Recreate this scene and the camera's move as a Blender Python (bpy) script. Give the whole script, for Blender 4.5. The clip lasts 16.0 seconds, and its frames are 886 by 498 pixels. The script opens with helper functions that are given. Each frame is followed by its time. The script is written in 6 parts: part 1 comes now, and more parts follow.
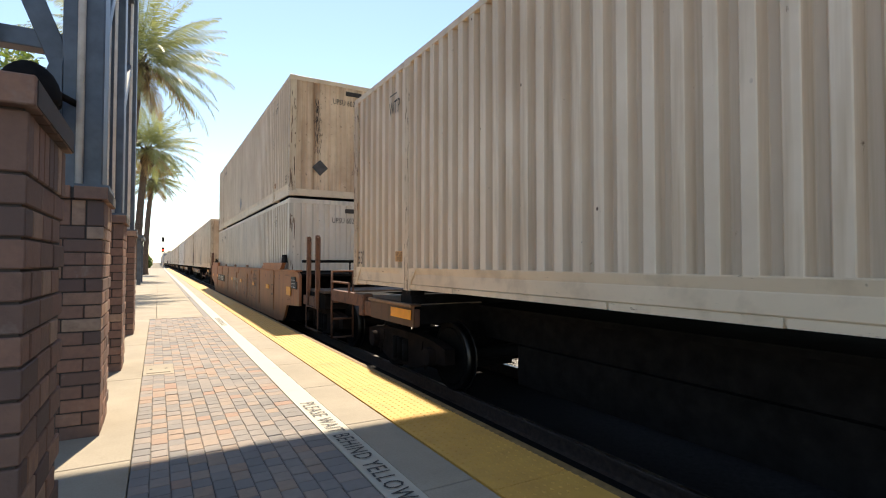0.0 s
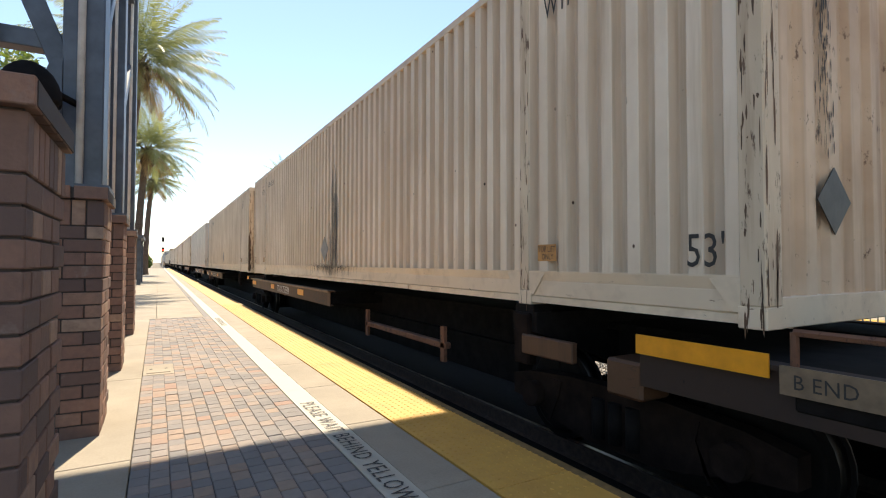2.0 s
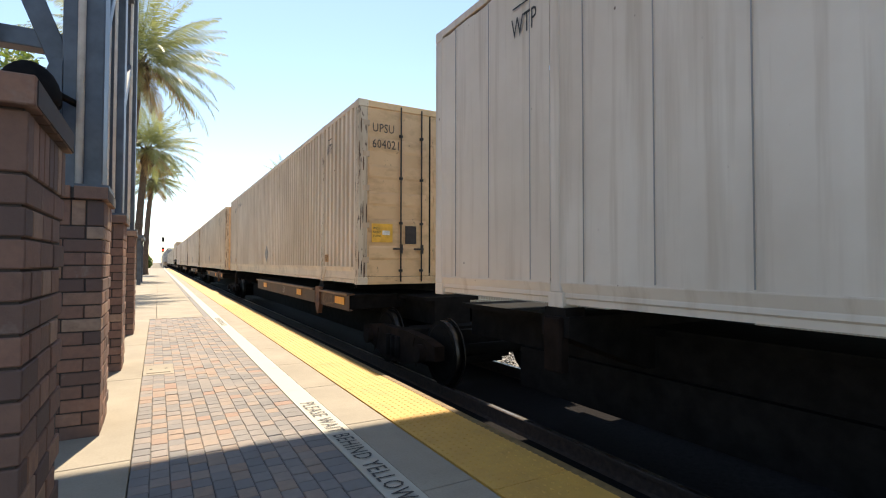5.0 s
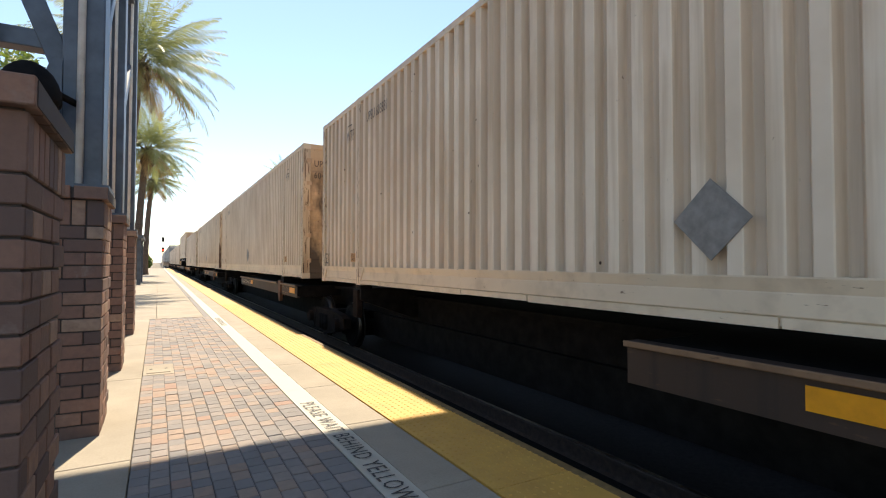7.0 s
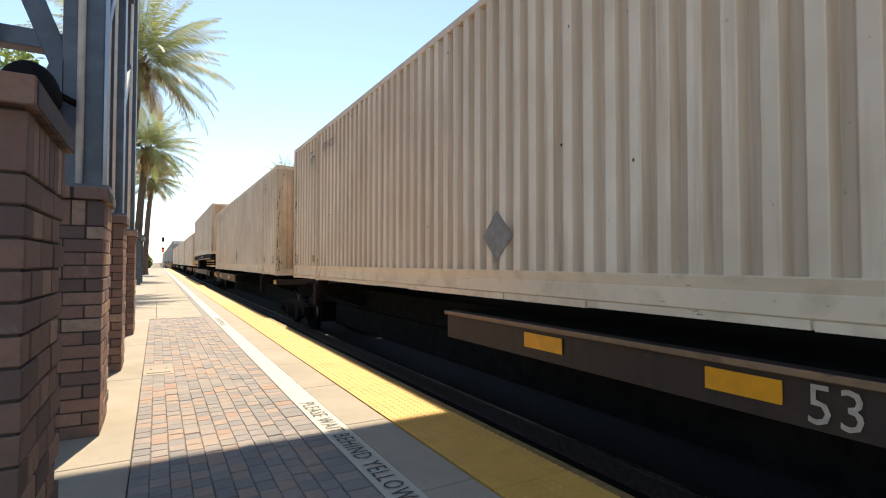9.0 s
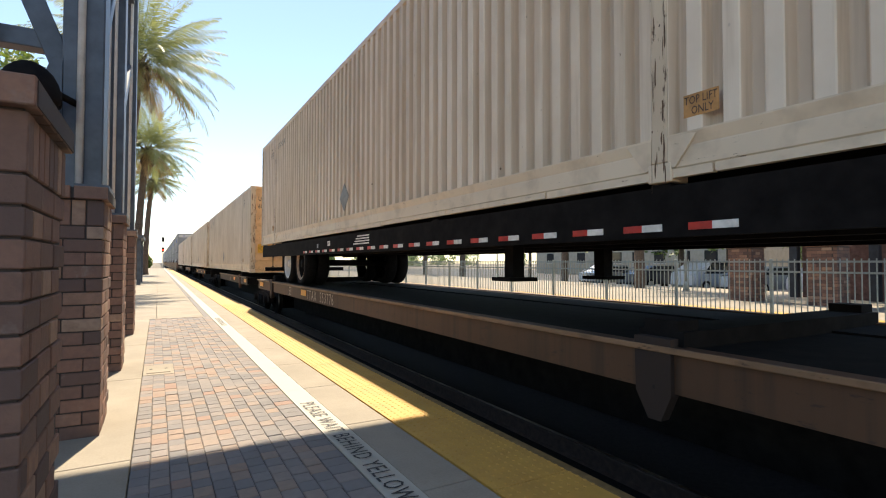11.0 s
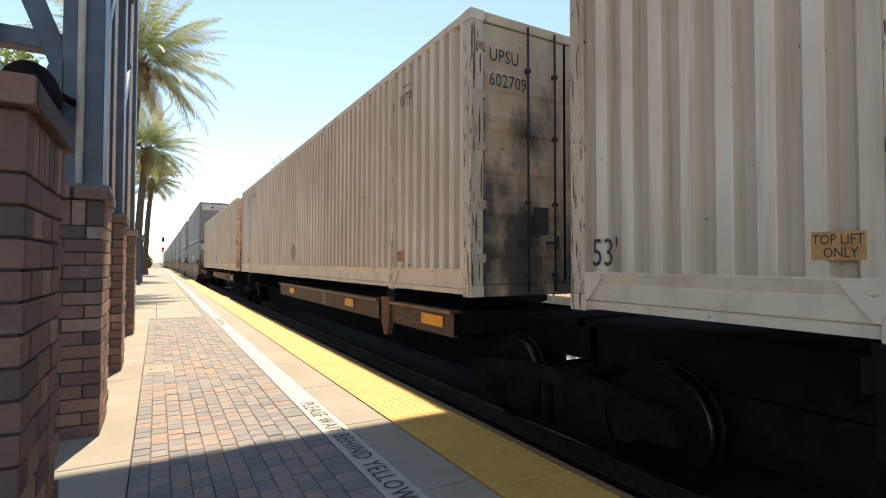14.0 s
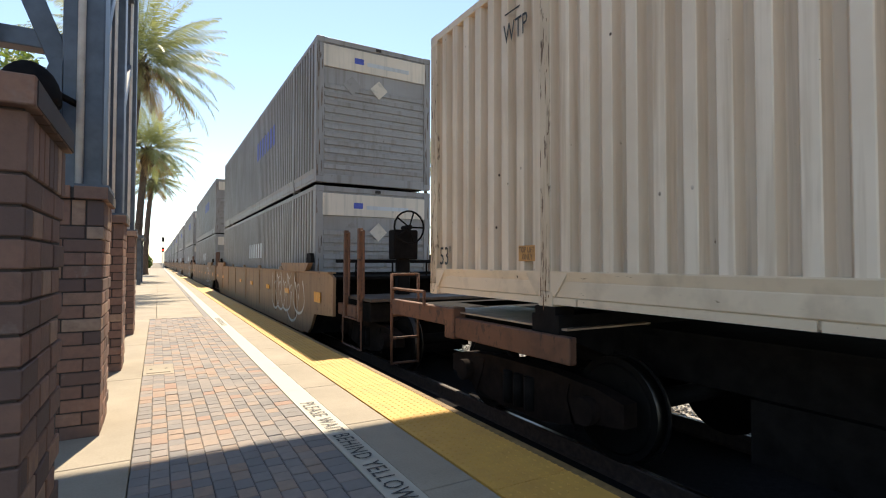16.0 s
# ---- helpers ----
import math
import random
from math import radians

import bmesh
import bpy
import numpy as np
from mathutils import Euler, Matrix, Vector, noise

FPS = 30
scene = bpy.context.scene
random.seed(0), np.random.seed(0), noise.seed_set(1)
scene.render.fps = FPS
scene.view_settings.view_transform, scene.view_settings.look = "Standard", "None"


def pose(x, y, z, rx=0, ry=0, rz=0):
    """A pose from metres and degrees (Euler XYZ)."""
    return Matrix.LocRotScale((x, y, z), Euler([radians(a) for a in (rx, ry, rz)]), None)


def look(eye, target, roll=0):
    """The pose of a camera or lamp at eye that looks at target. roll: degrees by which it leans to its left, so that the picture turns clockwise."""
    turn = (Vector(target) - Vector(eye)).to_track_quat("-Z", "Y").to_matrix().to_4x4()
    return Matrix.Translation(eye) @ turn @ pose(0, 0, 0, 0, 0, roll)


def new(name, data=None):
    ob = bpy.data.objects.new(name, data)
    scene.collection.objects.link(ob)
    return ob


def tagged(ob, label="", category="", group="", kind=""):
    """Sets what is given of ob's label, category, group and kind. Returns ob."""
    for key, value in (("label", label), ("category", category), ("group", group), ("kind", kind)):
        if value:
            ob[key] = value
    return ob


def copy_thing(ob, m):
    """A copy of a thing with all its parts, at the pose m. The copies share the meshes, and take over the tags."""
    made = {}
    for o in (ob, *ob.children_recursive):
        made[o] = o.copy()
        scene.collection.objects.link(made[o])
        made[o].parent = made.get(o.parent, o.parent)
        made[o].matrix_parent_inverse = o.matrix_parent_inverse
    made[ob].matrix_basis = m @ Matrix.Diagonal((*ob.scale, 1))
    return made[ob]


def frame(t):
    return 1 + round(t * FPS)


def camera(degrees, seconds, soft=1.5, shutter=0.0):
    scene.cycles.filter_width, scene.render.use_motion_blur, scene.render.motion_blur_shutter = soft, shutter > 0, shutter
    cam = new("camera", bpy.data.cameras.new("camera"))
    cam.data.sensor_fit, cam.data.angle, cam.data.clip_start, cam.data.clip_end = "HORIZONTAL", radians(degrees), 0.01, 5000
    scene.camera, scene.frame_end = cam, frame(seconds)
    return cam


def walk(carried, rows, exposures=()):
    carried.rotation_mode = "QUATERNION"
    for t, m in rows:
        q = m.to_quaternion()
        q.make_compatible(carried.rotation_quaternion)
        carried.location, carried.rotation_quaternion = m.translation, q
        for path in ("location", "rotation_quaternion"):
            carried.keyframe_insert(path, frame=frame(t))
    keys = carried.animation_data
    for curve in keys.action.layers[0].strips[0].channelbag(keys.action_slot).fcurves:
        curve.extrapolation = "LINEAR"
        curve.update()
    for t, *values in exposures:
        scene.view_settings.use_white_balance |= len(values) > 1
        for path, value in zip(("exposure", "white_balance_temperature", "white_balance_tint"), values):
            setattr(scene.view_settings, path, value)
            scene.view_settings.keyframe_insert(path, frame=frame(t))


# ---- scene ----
cam = camera(82.57, 16.0, soft=1.1, shutter=0.0)
EYE = (0.0, 0.0, 1.1955)
AIM = (math.sin(radians(29.498)) * 10, math.cos(radians(29.498)) * 10, 1.1955 + 10 * math.tan(radians(1.558)))
walk(cam, [(0.0, look(EYE, AIM, 0.094)), (16.0, look(EYE, AIM, 0.094))], exposures=[(0.0, 1.12, 7350, 10), (16.0, 1.12, 7350, 10)])

# ---- sky and sun: high, ahead along the track and a little to its far side ----
SUN_EL, SUN_AZ = radians(54.8), radians(15.6)
world = bpy.data.worlds.new("sky")
scene.world = world
world.use_nodes = True
wn = world.node_tree.nodes
sky = wn.new("ShaderNodeTexSky")
sky.sky_type, sky.sun_disc = "NISHITA", False
sky.sun_elevation, sky.sun_rotation = SUN_EL, SUN_AZ
sky.air_density, sky.dust_density, sky.ozone_density = 1.0, 0.10, 2.6
wn["Background"].inputs["Strength"].default_value = 0.117
world.node_tree.links.new(sky.outputs[0], wn["Background"].inputs["Color"])
sun = new("sun", bpy.data.lights.new("sun", "SUN"))
sun.data.energy, sun.data.angle, sun.data.color = 4.1, radians(0.53), (1.0, 0.93, 0.82)
sun.matrix_world = look((0, 0, 0), (-math.sin(SUN_AZ) * math.cos(SUN_EL), -math.cos(SUN_AZ) * math.cos(SUN_EL), -math.sin(SUN_EL)))
sun.location = (20, 60, 90)

# ---- small tools ----
def bm_box(bm, x0, x1, y0, y1, z0, z1, bev=0.0):
    v = [bm.verts.new(p) for p in ((x0, y0, z0), (x1, y0, z0), (x1, y1, z0), (x0, y1, z0), (x0, y0, z1), (x1, y0, z1), (x1, y1, z1), (x0, y1, z1))]
    fs = [bm.faces.new([v[i] for i in q]) for q in ((0, 3, 2, 1), (4, 5, 6, 7), (0, 1, 5, 4), (1, 2, 6, 5), (2, 3, 7, 6), (3, 0, 4, 7))]
    if bev:
        es = list({e for f in fs for e in f.edges})
        bmesh.ops.bevel(bm, geom=es, offset=bev, segments=1, affect="EDGES")
    return v


def bm_rod(bm, a, b, r0, r1=None, n=8, caps=True):
    a, b = Vector(a), Vector(b)
    r1 = r0 if r1 is None else r1
    w = (b - a).normalized()
    u = w.orthogonal().normalized()
    v = w.cross(u)
    rings = []
    for c, r in ((a, r0), (b, r1)):
        rings.append([bm.verts.new(c + (u * math.cos(k * math.tau / n) + v * math.sin(k * math.tau / n)) * r) for k in range(n)])
    for k in range(n):
        f = bm.faces.new((rings[0][k], rings[0][(k + 1) % n], rings[1][(k + 1) % n], rings[1][k]))
        f.smooth = n > 6
    if caps:
        bm.faces.new(rings[0][::-1])
        bm.faces.new(rings[1])


def bm_tube(bm, pts, r, n=6):
    for a, b in zip(pts, pts[1:]):
        bm_rod(bm, a, b, r, r, n)


def bm_beam(bm, a, b, w, h, bev=0.0, flange=0.0):
    """A bar of width w (sideways) and height h from a to b; with flange, an I-beam whose web is that thin."""
    a, b = Vector(a), Vector(b)
    d = (b - a)
    length = d.length
    q = d.to_track_quat("Y", "Z").to_matrix().to_4x4()
    m = Matrix.Translation(a) @ q
    n0 = len(bm.verts)
    if flange:
        bm_box(bm, -w / 2, w / 2, 0, length, h / 2 - flange, h / 2)
        bm_box(bm, -w / 2, w / 2, 0, length, -h / 2, -h / 2 + flange)
        bm_box(bm, -flange / 2, flange / 2, 0, length, -h / 2 + flange, h / 2 - flange)
    else:
        bm_box(bm, -w / 2, w / 2, 0, length, -h / 2, h / 2, bev)
    bm.verts.ensure_lookup_table()
    for v in bm.verts[n0:]:
        v.co = m @ v.co


def bm_prism(bm, outline, axis, a, b):
    """An outline of 2D points pushed along an axis from a to b (x: points are y,z; y: x,z; z: x,y)."""
    def at(p, s):
        return {"x": (s, p[0], p[1]), "y": (p[0], s, p[1]), "z": (p[0], p[1], s)}[axis]
    lo = [bm.verts.new(at(p, a)) for p in outline]
    hi = [bm.verts.new(at(p, b)) for p in outline]
    n = len(outline)
    bm.faces.new(lo[::-1])
    bm.faces.new(hi)
    for k in range(n):
        bm.faces.new((lo[k], lo[(k + 1) % n], hi[(k + 1) % n], hi[k]))


def mesh_of(name, bm, material):
    bmesh.ops.recalc_face_normals(bm, faces=bm.faces)
    me = bpy.data.meshes.new(name)
    bm.to_mesh(me)
    bm.free()
    me.materials.append(material)
    return me


def part(name, bm, material, parent=None, label=""):
    ob = new(name, mesh_of(name, bm, material))
    if parent:
        ob.parent = parent
    return tagged(ob, label)


def boxes(name, material, parent, *bs, bev=0.0, label=""):
    bm = bmesh.new()
    for b in bs:
        bm_box(bm, *b, bev)
    return part(name, bm, material, parent, label)


def rods(name, material, parent, *rs, n=8, label=""):
    bm = bmesh.new()
    for r in rs:
        bm_rod(bm, *r, n=n)
    return part(name, bm, material, parent, label)


def thing(name, label, category, m=None, group="", kind=""):
    ob = new(name)
    ob.empty_display_size = 0.2
    if m:
        ob.matrix_basis = m
    return tagged(ob, label, category, group, kind)


def letters(text, size, material, parent, m, spacing=1.0, width=1.0, name="lettering"):
    """Flat letters on a surface: the text's x runs along m's x, its height along m's y."""
    cu = bpy.data.curves.new(name, "FONT")
    cu.body, cu.size, cu.space_character = text, size, spacing
    cu.resolution_u = 2
    tmp = bpy.data.objects.new(name, cu)
    me = bpy.data.meshes.new_from_object(tmp)
    bpy.data.objects.remove(tmp)
    bpy.data.curves.remove(cu)
    me.name = name
    me.transform(Matrix.Diagonal((width, 1, 1, 1)))
    me.materials.append(material)
    ob = new(name, me)
    ob.parent = parent
    ob.matrix_basis = m
    return ob


def side_m(x, y, z):
    """Writing on a side that faces -x; it reads along -y."""
    return Matrix.Translation((x, y, z)) @ Matrix(((0, 0, -1, 0), (-1, 0, 0, 0), (0, 1, 0, 0), (0, 0, 0, 1)))


def end_m(x, y, z):
    """Writing on an end that faces -y; it reads along +x."""
    return Matrix.Translation((x, y, z)) @ Matrix(((1, 0, 0, 0), (0, 0, -1, 0), (0, 1, 0, 0), (0, 0, 0, 1)))


# ---- materials ----
class Mat:
    def __init__(self, name, rough=0.6, metal=0.0):
        self.m = bpy.data.materials.new(name)
        self.m.use_nodes = True
        self.n, self.l = self.m.node_tree.nodes, self.m.node_tree.links
        self.b = self.n["Principled BSDF"]
        self.b.inputs["Roughness"].default_value = rough
        self.b.inputs["Metallic"].default_value = metal
        self.co = self.n.new("ShaderNodeTexCoord").outputs["Object"]

    def mapped(self, scale):
        mp = self.n.new("ShaderNodeMapping")
        mp.inputs["Scale"].default_value = scale
        self.l.new(self.co, mp.inputs["Vector"])
        return mp.outputs[0]

    def shifted(self):
        """Object coordinates moved by a chance amount for each object."""
        oi = self.n.new("ShaderNodeObjectInfo")
        mul = self.n.new("ShaderNodeMath")
        mul.operation = "MULTIPLY"
        mul.inputs[1].default_value = 57.0
        self.l.new(oi.outputs["Random"], mul.inputs[0])
        add = self.n.new("ShaderNodeVectorMath")
        self.l.new(self.co, add.inputs[0])
        self.l.new(mul.outputs[0], add.inputs[1])
        self.co = add.outputs[0]
        return self

    def noise(self, scale, detail=4.0, rough=0.55, stretch=None):
        t = self.n.new("ShaderNodeTexNoise")
        t.inputs["Scale"].default_value = scale
        t.inputs["Detail"].default_value = detail
        t.inputs["Roughness"].default_value = rough
        self.l.new(self.mapped(stretch) if stretch else self.co, t.inputs["Vector"])
        return t.outputs["Fac"]

    def voronoi(self, scale, stretch=None, out="Distance"):
        t = self.n.new("ShaderNodeTexVoronoi")
        t.inputs["Scale"].default_value = scale
        self.l.new(self.mapped(stretch) if stretch else self.co, t.inputs["Vector"])
        return t.outputs[out]

    def ramp(self, fac, stops):
        r = self.n.new("ShaderNodeValToRGB")
        e = r.color_ramp.elements
        while len(e) < len(stops):
            e.new(0.5)
        for k, (p, c) in enumerate(stops):
            e[k].position = p
            e[k].color = (*c, 1) if isinstance(c, tuple) else (c, c, c, 1)
        self.l.new(fac, r.inputs["Fac"])
        return r.outputs["Color"]

    def mix(self, fac, a, b, how="MIX"):
        x = self.n.new("ShaderNodeMix")
        x.data_type, x.blend_type = "RGBA", how
        for val, sock in ((fac, x.inputs[0]), (a, x.inputs[6]), (b, x.inputs[7])):
            if isinstance(val, (int, float)):
                sock.default_value = val if sock == x.inputs[0] else (val, val, val, 1)
            elif isinstance(val, tuple):
                sock.default_value = (*val, 1)
            else:
                self.l.new(val, sock)
        return x.outputs[2]

    def chance(self, island=False):
        if island:
            return self.n.new("ShaderNodeNewGeometry").outputs["Random Per Island"]
        return self.n.new("ShaderNodeObjectInfo").outputs["Random"]

    def color(self, c):
        if isinstance(c, tuple):
            self.b.inputs["Base Color"].default_value = (*c, 1)
        else:
            self.l.new(c, self.b.inputs["Base Color"])
        return self

    def rough(self, c):
        self.l.new(c, self.b.inputs["Roughness"])
        return self

    def bump(self, fac, strength=0.3, dist=0.01):
        bp = self.n.new("ShaderNodeBump")
        bp.inputs["Strength"].default_value = strength
        bp.inputs["Distance"].default_value = dist
        self.l.new(fac, bp.inputs["Height"])
        if self.b.inputs["Normal"].is_linked:
            self.l.new(self.b.inputs["Normal"].links[0].from_socket, bp.inputs["Normal"])
        self.l.new(bp.outputs[0], self.b.inputs["Normal"])
        return self


def painted(name, base, dirt, rust, rough=0.5, streak=True, worn=0.62, grime=0.6, runs=(7, 7, 0.35), flecks=(12, 12, 7)):
    """Old paint on steel: grime in broad clouds, streaks that run down, flecks of rust."""
    k = Mat(name, rough).shifted()
    big = k.noise(0.7, 5, 0.6)
    run = k.noise(1.0, 4, 0.6, runs) if streak else k.noise(4.0, 4)
    fleck = k.noise(1.0, 6, 0.7, flecks)
    c = k.mix(k.ramp(big, ((0.35, 0.0), (0.72, grime))), base, dirt)
    c = k.mix(k.ramp(run, ((0.50, 0.0), (0.68, min(1.0, grime * 1.25)))), c, dirt)
    c = k.mix(k.ramp(fleck, ((worn, 0.0), (worn + 0.06, 0.85))), c, rust)
    chip = k.mix(k.ramp(k.voronoi(5.0, (1, 1, 0.7)), ((0.035, 1.0), (0.06, 0.0))), 0.0, k.ramp(k.noise(2.3, 2), ((0.48, 0.0), (0.56, 1.0))))
    c = k.mix(chip, c, tuple(0.5 * v for v in rust))
    k.color(c)
    k.bump(k.noise(2.2, 3), 0.35, 0.02)
    k.bump(k.noise(30.0, 3), 0.12, 0.004)
    return k.m


def plain(name, col, rough=0.6, metal=0.0, scale=12.0, var=0.25, bump=0.15):
    k = Mat(name, rough, metal)
    f = k.noise(scale, 5, 0.6)
    lo, hi = tuple(c * (1 - var) for c in col), tuple(min(1, c * (1 + var)) for c in col)
    k.color(k.ramp(f, ((0.3, lo), (0.7, hi))))
    if bump:
        k.bump(k.noise(scale * 5, 4), bump, 0.004)
    return k.m


def dulled(m):
    """Dull the sheen, so that grimy steel stays as dark as its shade."""
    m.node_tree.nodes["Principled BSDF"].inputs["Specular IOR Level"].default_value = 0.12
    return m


CREAM = (0.82, 0.695, 0.55)
M_CONT = painted("container_cream_paint", CREAM, (0.50, 0.37, 0.24), (0.16, 0.07, 0.03), 0.55, worn=0.68)
M_CONT_END = painted("container_end_paint", (0.76, 0.575, 0.40), (0.34, 0.20, 0.11), (0.10, 0.04, 0.02), 0.6, worn=0.62, grime=0.85, runs=(3.2, 3.2, 0.16))
M_END_SOOT = painted("sooty_end_paint", (0.38, 0.29, 0.21), (0.13, 0.095, 0.07), (0.06, 0.03, 0.02), 0.7, worn=0.63, grime=0.8, runs=(3.0, 3.0, 0.3))
M_CONT_WHITE = painted("container_white_paint", (0.77, 0.68, 0.575), (0.45, 0.42, 0.36), (0.16, 0.07, 0.03), 0.5, worn=0.72)
M_CONT_GREY = painted("container_grey_paint", (0.33, 0.32, 0.32), (0.20, 0.18, 0.16), (0.14, 0.07, 0.04), 0.5, worn=0.68)
M_CONT_BLUISH = painted("container_pale_blue_white_paint", (0.62, 0.66, 0.70), (0.45, 0.46, 0.47), (0.16, 0.08, 0.05), 0.45, worn=0.71)
M_CONT_PALE = painted("container_pale_warm_white_paint", (0.72, 0.64, 0.55), (0.52, 0.43, 0.34), (0.20, 0.10, 0.06), 0.5, worn=0.71)
M_RAIL = painted("container_rail_paint", (0.76, 0.62, 0.455), (0.42, 0.32, 0.22), (0.11, 0.045, 0.02), 0.5, False, worn=0.645, flecks=(30, 6, 26), grime=0.35)
M_POST = painted("chipped_post_paint", (0.70, 0.57, 0.41), (0.40, 0.28, 0.18), (0.085, 0.035, 0.018), 0.6, True, worn=0.575, runs=(9, 9, 0.6), flecks=(22, 22, 5))
# for the rib recesses: tan dust with the shade between ribs painted in
SHADED_DUST = {
    M_CONT: painted("shade_and_tan_dust_on_cream", (0.69, 0.55, 0.41), (0.52, 0.395, 0.275), (0.10, 0.045, 0.02), 0.7, worn=0.68, runs=(16, 16, 0.5)),
    M_CONT_WHITE: painted("shade_and_tan_dust_on_white", (0.62, 0.52, 0.41), (0.36, 0.27, 0.19), (0.09, 0.045, 0.025), 0.7, worn=0.68, runs=(16, 16, 0.5)),
    M_CONT_GREY: painted("shade_and_tan_dust_on_grey", (0.26, 0.24, 0.22), (0.17, 0.14, 0.115), (0.12, 0.06, 0.035), 0.7, worn=0.68, runs=(16, 16, 0.5)),
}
M_DOOR = painted("door_paint", (0.84, 0.55, 0.29), (0.56, 0.33, 0.16), (0.14, 0.06, 0.03), 0.55, worn=0.64, runs=(3, 3, 6))


def sooty_door(seed):
    """Cream doors blackened by exhaust: clouds of soot that grow together below the number."""
    k = Mat("sooty_door_paint", 0.65)
    sep = k.n.new("ShaderNodeSeparateXYZ")
    k.l.new(k.co, sep.inputs[0])
    move = k.n.new("ShaderNodeVectorMath")
    k.l.new(k.co, move.inputs[0])
    move.inputs[1].default_value = (seed * 3.7, seed * 1.9, seed * 5.3)
    k.co = move.outputs[0]
    high = k.n.new("ShaderNodeMath")
    high.operation = "MULTIPLY_ADD"
    high.inputs[1].default_value, high.inputs[2].default_value = -0.11, 0.17
    k.l.new(sep.outputs["Z"], high.inputs[0])
    cloud = k.n.new("ShaderNodeMath")
    k.l.new(k.noise(1.3, 5, 0.6, (1.6, 1.6, 0.75)), cloud.inputs[0])
    k.l.new(high.outputs[0], cloud.inputs[1])
    c = k.ramp(k.noise(2.0, 5), ((0.3, (0.72, 0.52, 0.33)), (0.7, (0.56, 0.38, 0.22))))
    c = k.mix(k.ramp(cloud.outputs[0], ((0.42, 0.0), (0.62, 0.92))), c, (0.05, 0.04, 0.036))
    c = k.mix(k.ramp(k.noise(1.0, 4, 0.6, (0.6, 0.6, 4.5)), ((0.50, 0.0), (0.70, 0.3))), c, (0.16, 0.115, 0.08))
    c = k.mix(k.ramp(k.noise(11, 6, 0.7), ((0.62, 0.0), (0.68, 0.8))), c, (0.12, 0.055, 0.03))
    k.color(c).bump(k.noise(30, 3), 0.12, 0.004)
    return k.m


M_CAST = plain("dark_casting_steel", (0.05, 0.04, 0.035), 0.7, 0.3)
M_PLACARD = plain("grey_placard", (0.22, 0.205, 0.19), 0.5)
M_INK = plain("black_lettering", (0.03, 0.028, 0.027), 0.6, bump=0)
M_INK_WHITE = plain("white_lettering", (0.72, 0.68, 0.62), 0.6, bump=0)
M_INK_FADED = plain("faded_white_lettering", (0.46, 0.36, 0.28), 0.6, bump=0)
M_CAUTION = plain("yellow_caution_decal", (0.52, 0.26, 0.085), 0.55, bump=0)
M_MARK = plain("faded_pale_paint", (0.42, 0.29, 0.20), 0.6, scale=3, var=0.3, bump=0)
M_ENDPLATE = plain("grimy_tan_plate", (0.19, 0.13, 0.08), 0.6)
M_DECAL = plain("faded_yellow_decal", (0.86, 0.44, 0.05), 0.6, scale=8, bump=0)
M_REFLECT = plain("amber_reflector", (0.78, 0.31, 0.01), 0.4, scale=9, var=0.12, bump=0)
M_STAIN = painted("brown_rust_run", (0.16, 0.085, 0.045), (0.07, 0.045, 0.03), (0.03, 0.02, 0.015), 0.75, worn=0.55)
M_TAR = plain("black_tar", (0.05, 0.042, 0.038), 0.55, 0, 6, 0.5, 0.2)
M_RED = plain("red_reflector", (0.5, 0.03, 0.02), 0.35, bump=0)
M_BLUEPLATE = plain("blue_plate", (0.12, 0.17, 0.30), 0.5, bump=0)
M_BLUEMARK = plain("blue_mark", (0.06, 0.09, 0.42), 0.5, bump=0)
M_WELL = painted("well_car_orange_brown_paint", (0.41, 0.155, 0.058), (0.22, 0.10, 0.05), (0.07, 0.03, 0.018), 0.55, worn=0.63, grime=0.8)
M_WELL_OLD = painted("well_car_faded_paint", (0.36, 0.20, 0.10), (0.16, 0.09, 0.05), (0.05, 0.025, 0.018), 0.6, worn=0.6)
M_SPINE = painted("spine_car_rusty_paint", (0.105, 0.047, 0.021), (0.042, 0.021, 0.012), (0.04, 0.02, 0.014), 0.6, worn=0.60, flecks=(26, 7, 26))
M_DECK = plain("worn_brown_deck_plate", (0.075, 0.055, 0.042), 0.65, 0.0, 7, 0.4)
M_SILLTOP = painted("lit_edge_and_faded_mark_paint", (0.26, 0.145, 0.075), (0.12, 0.065, 0.035), (0.06, 0.03, 0.018), 0.6, False, worn=0.6, flecks=(26, 6, 26))
# a darker version of the spine paint, for five of the cars
M_SPINE_DARK = painted("spine_car_darker_paint", (0.050, 0.026, 0.016), (0.024, 0.014, 0.010), (0.09, 0.042, 0.022), 0.65, worn=0.62, flecks=(26, 5, 26))
# near-black base: the deep shade under the cars is put into the colour
M_UNDER = dulled(plain("dull_black_steel", (0.010, 0.0085, 0.008), 0.9, 0.0, 6.0, 0.5))
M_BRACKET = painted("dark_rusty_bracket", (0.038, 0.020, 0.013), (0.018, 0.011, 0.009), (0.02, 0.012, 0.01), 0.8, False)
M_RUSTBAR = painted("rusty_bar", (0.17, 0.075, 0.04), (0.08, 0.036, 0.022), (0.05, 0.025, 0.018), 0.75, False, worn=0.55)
# truck and wheel steel, darkened in colour for the shade they run in
M_TRUCK = dulled(plain("brown_black_truck_steel", (0.014, 0.0085, 0.0065), 0.9, 0.0, 5.0, 0.6))
M_WHEEL = dulled(plain("rolled_wheel_steel", (0.007, 0.006, 0.0055), 0.85))
M_TREAD = plain("polished_tread_steel", (0.07, 0.063, 0.057), 0.42, 1.0, bump=0.05)
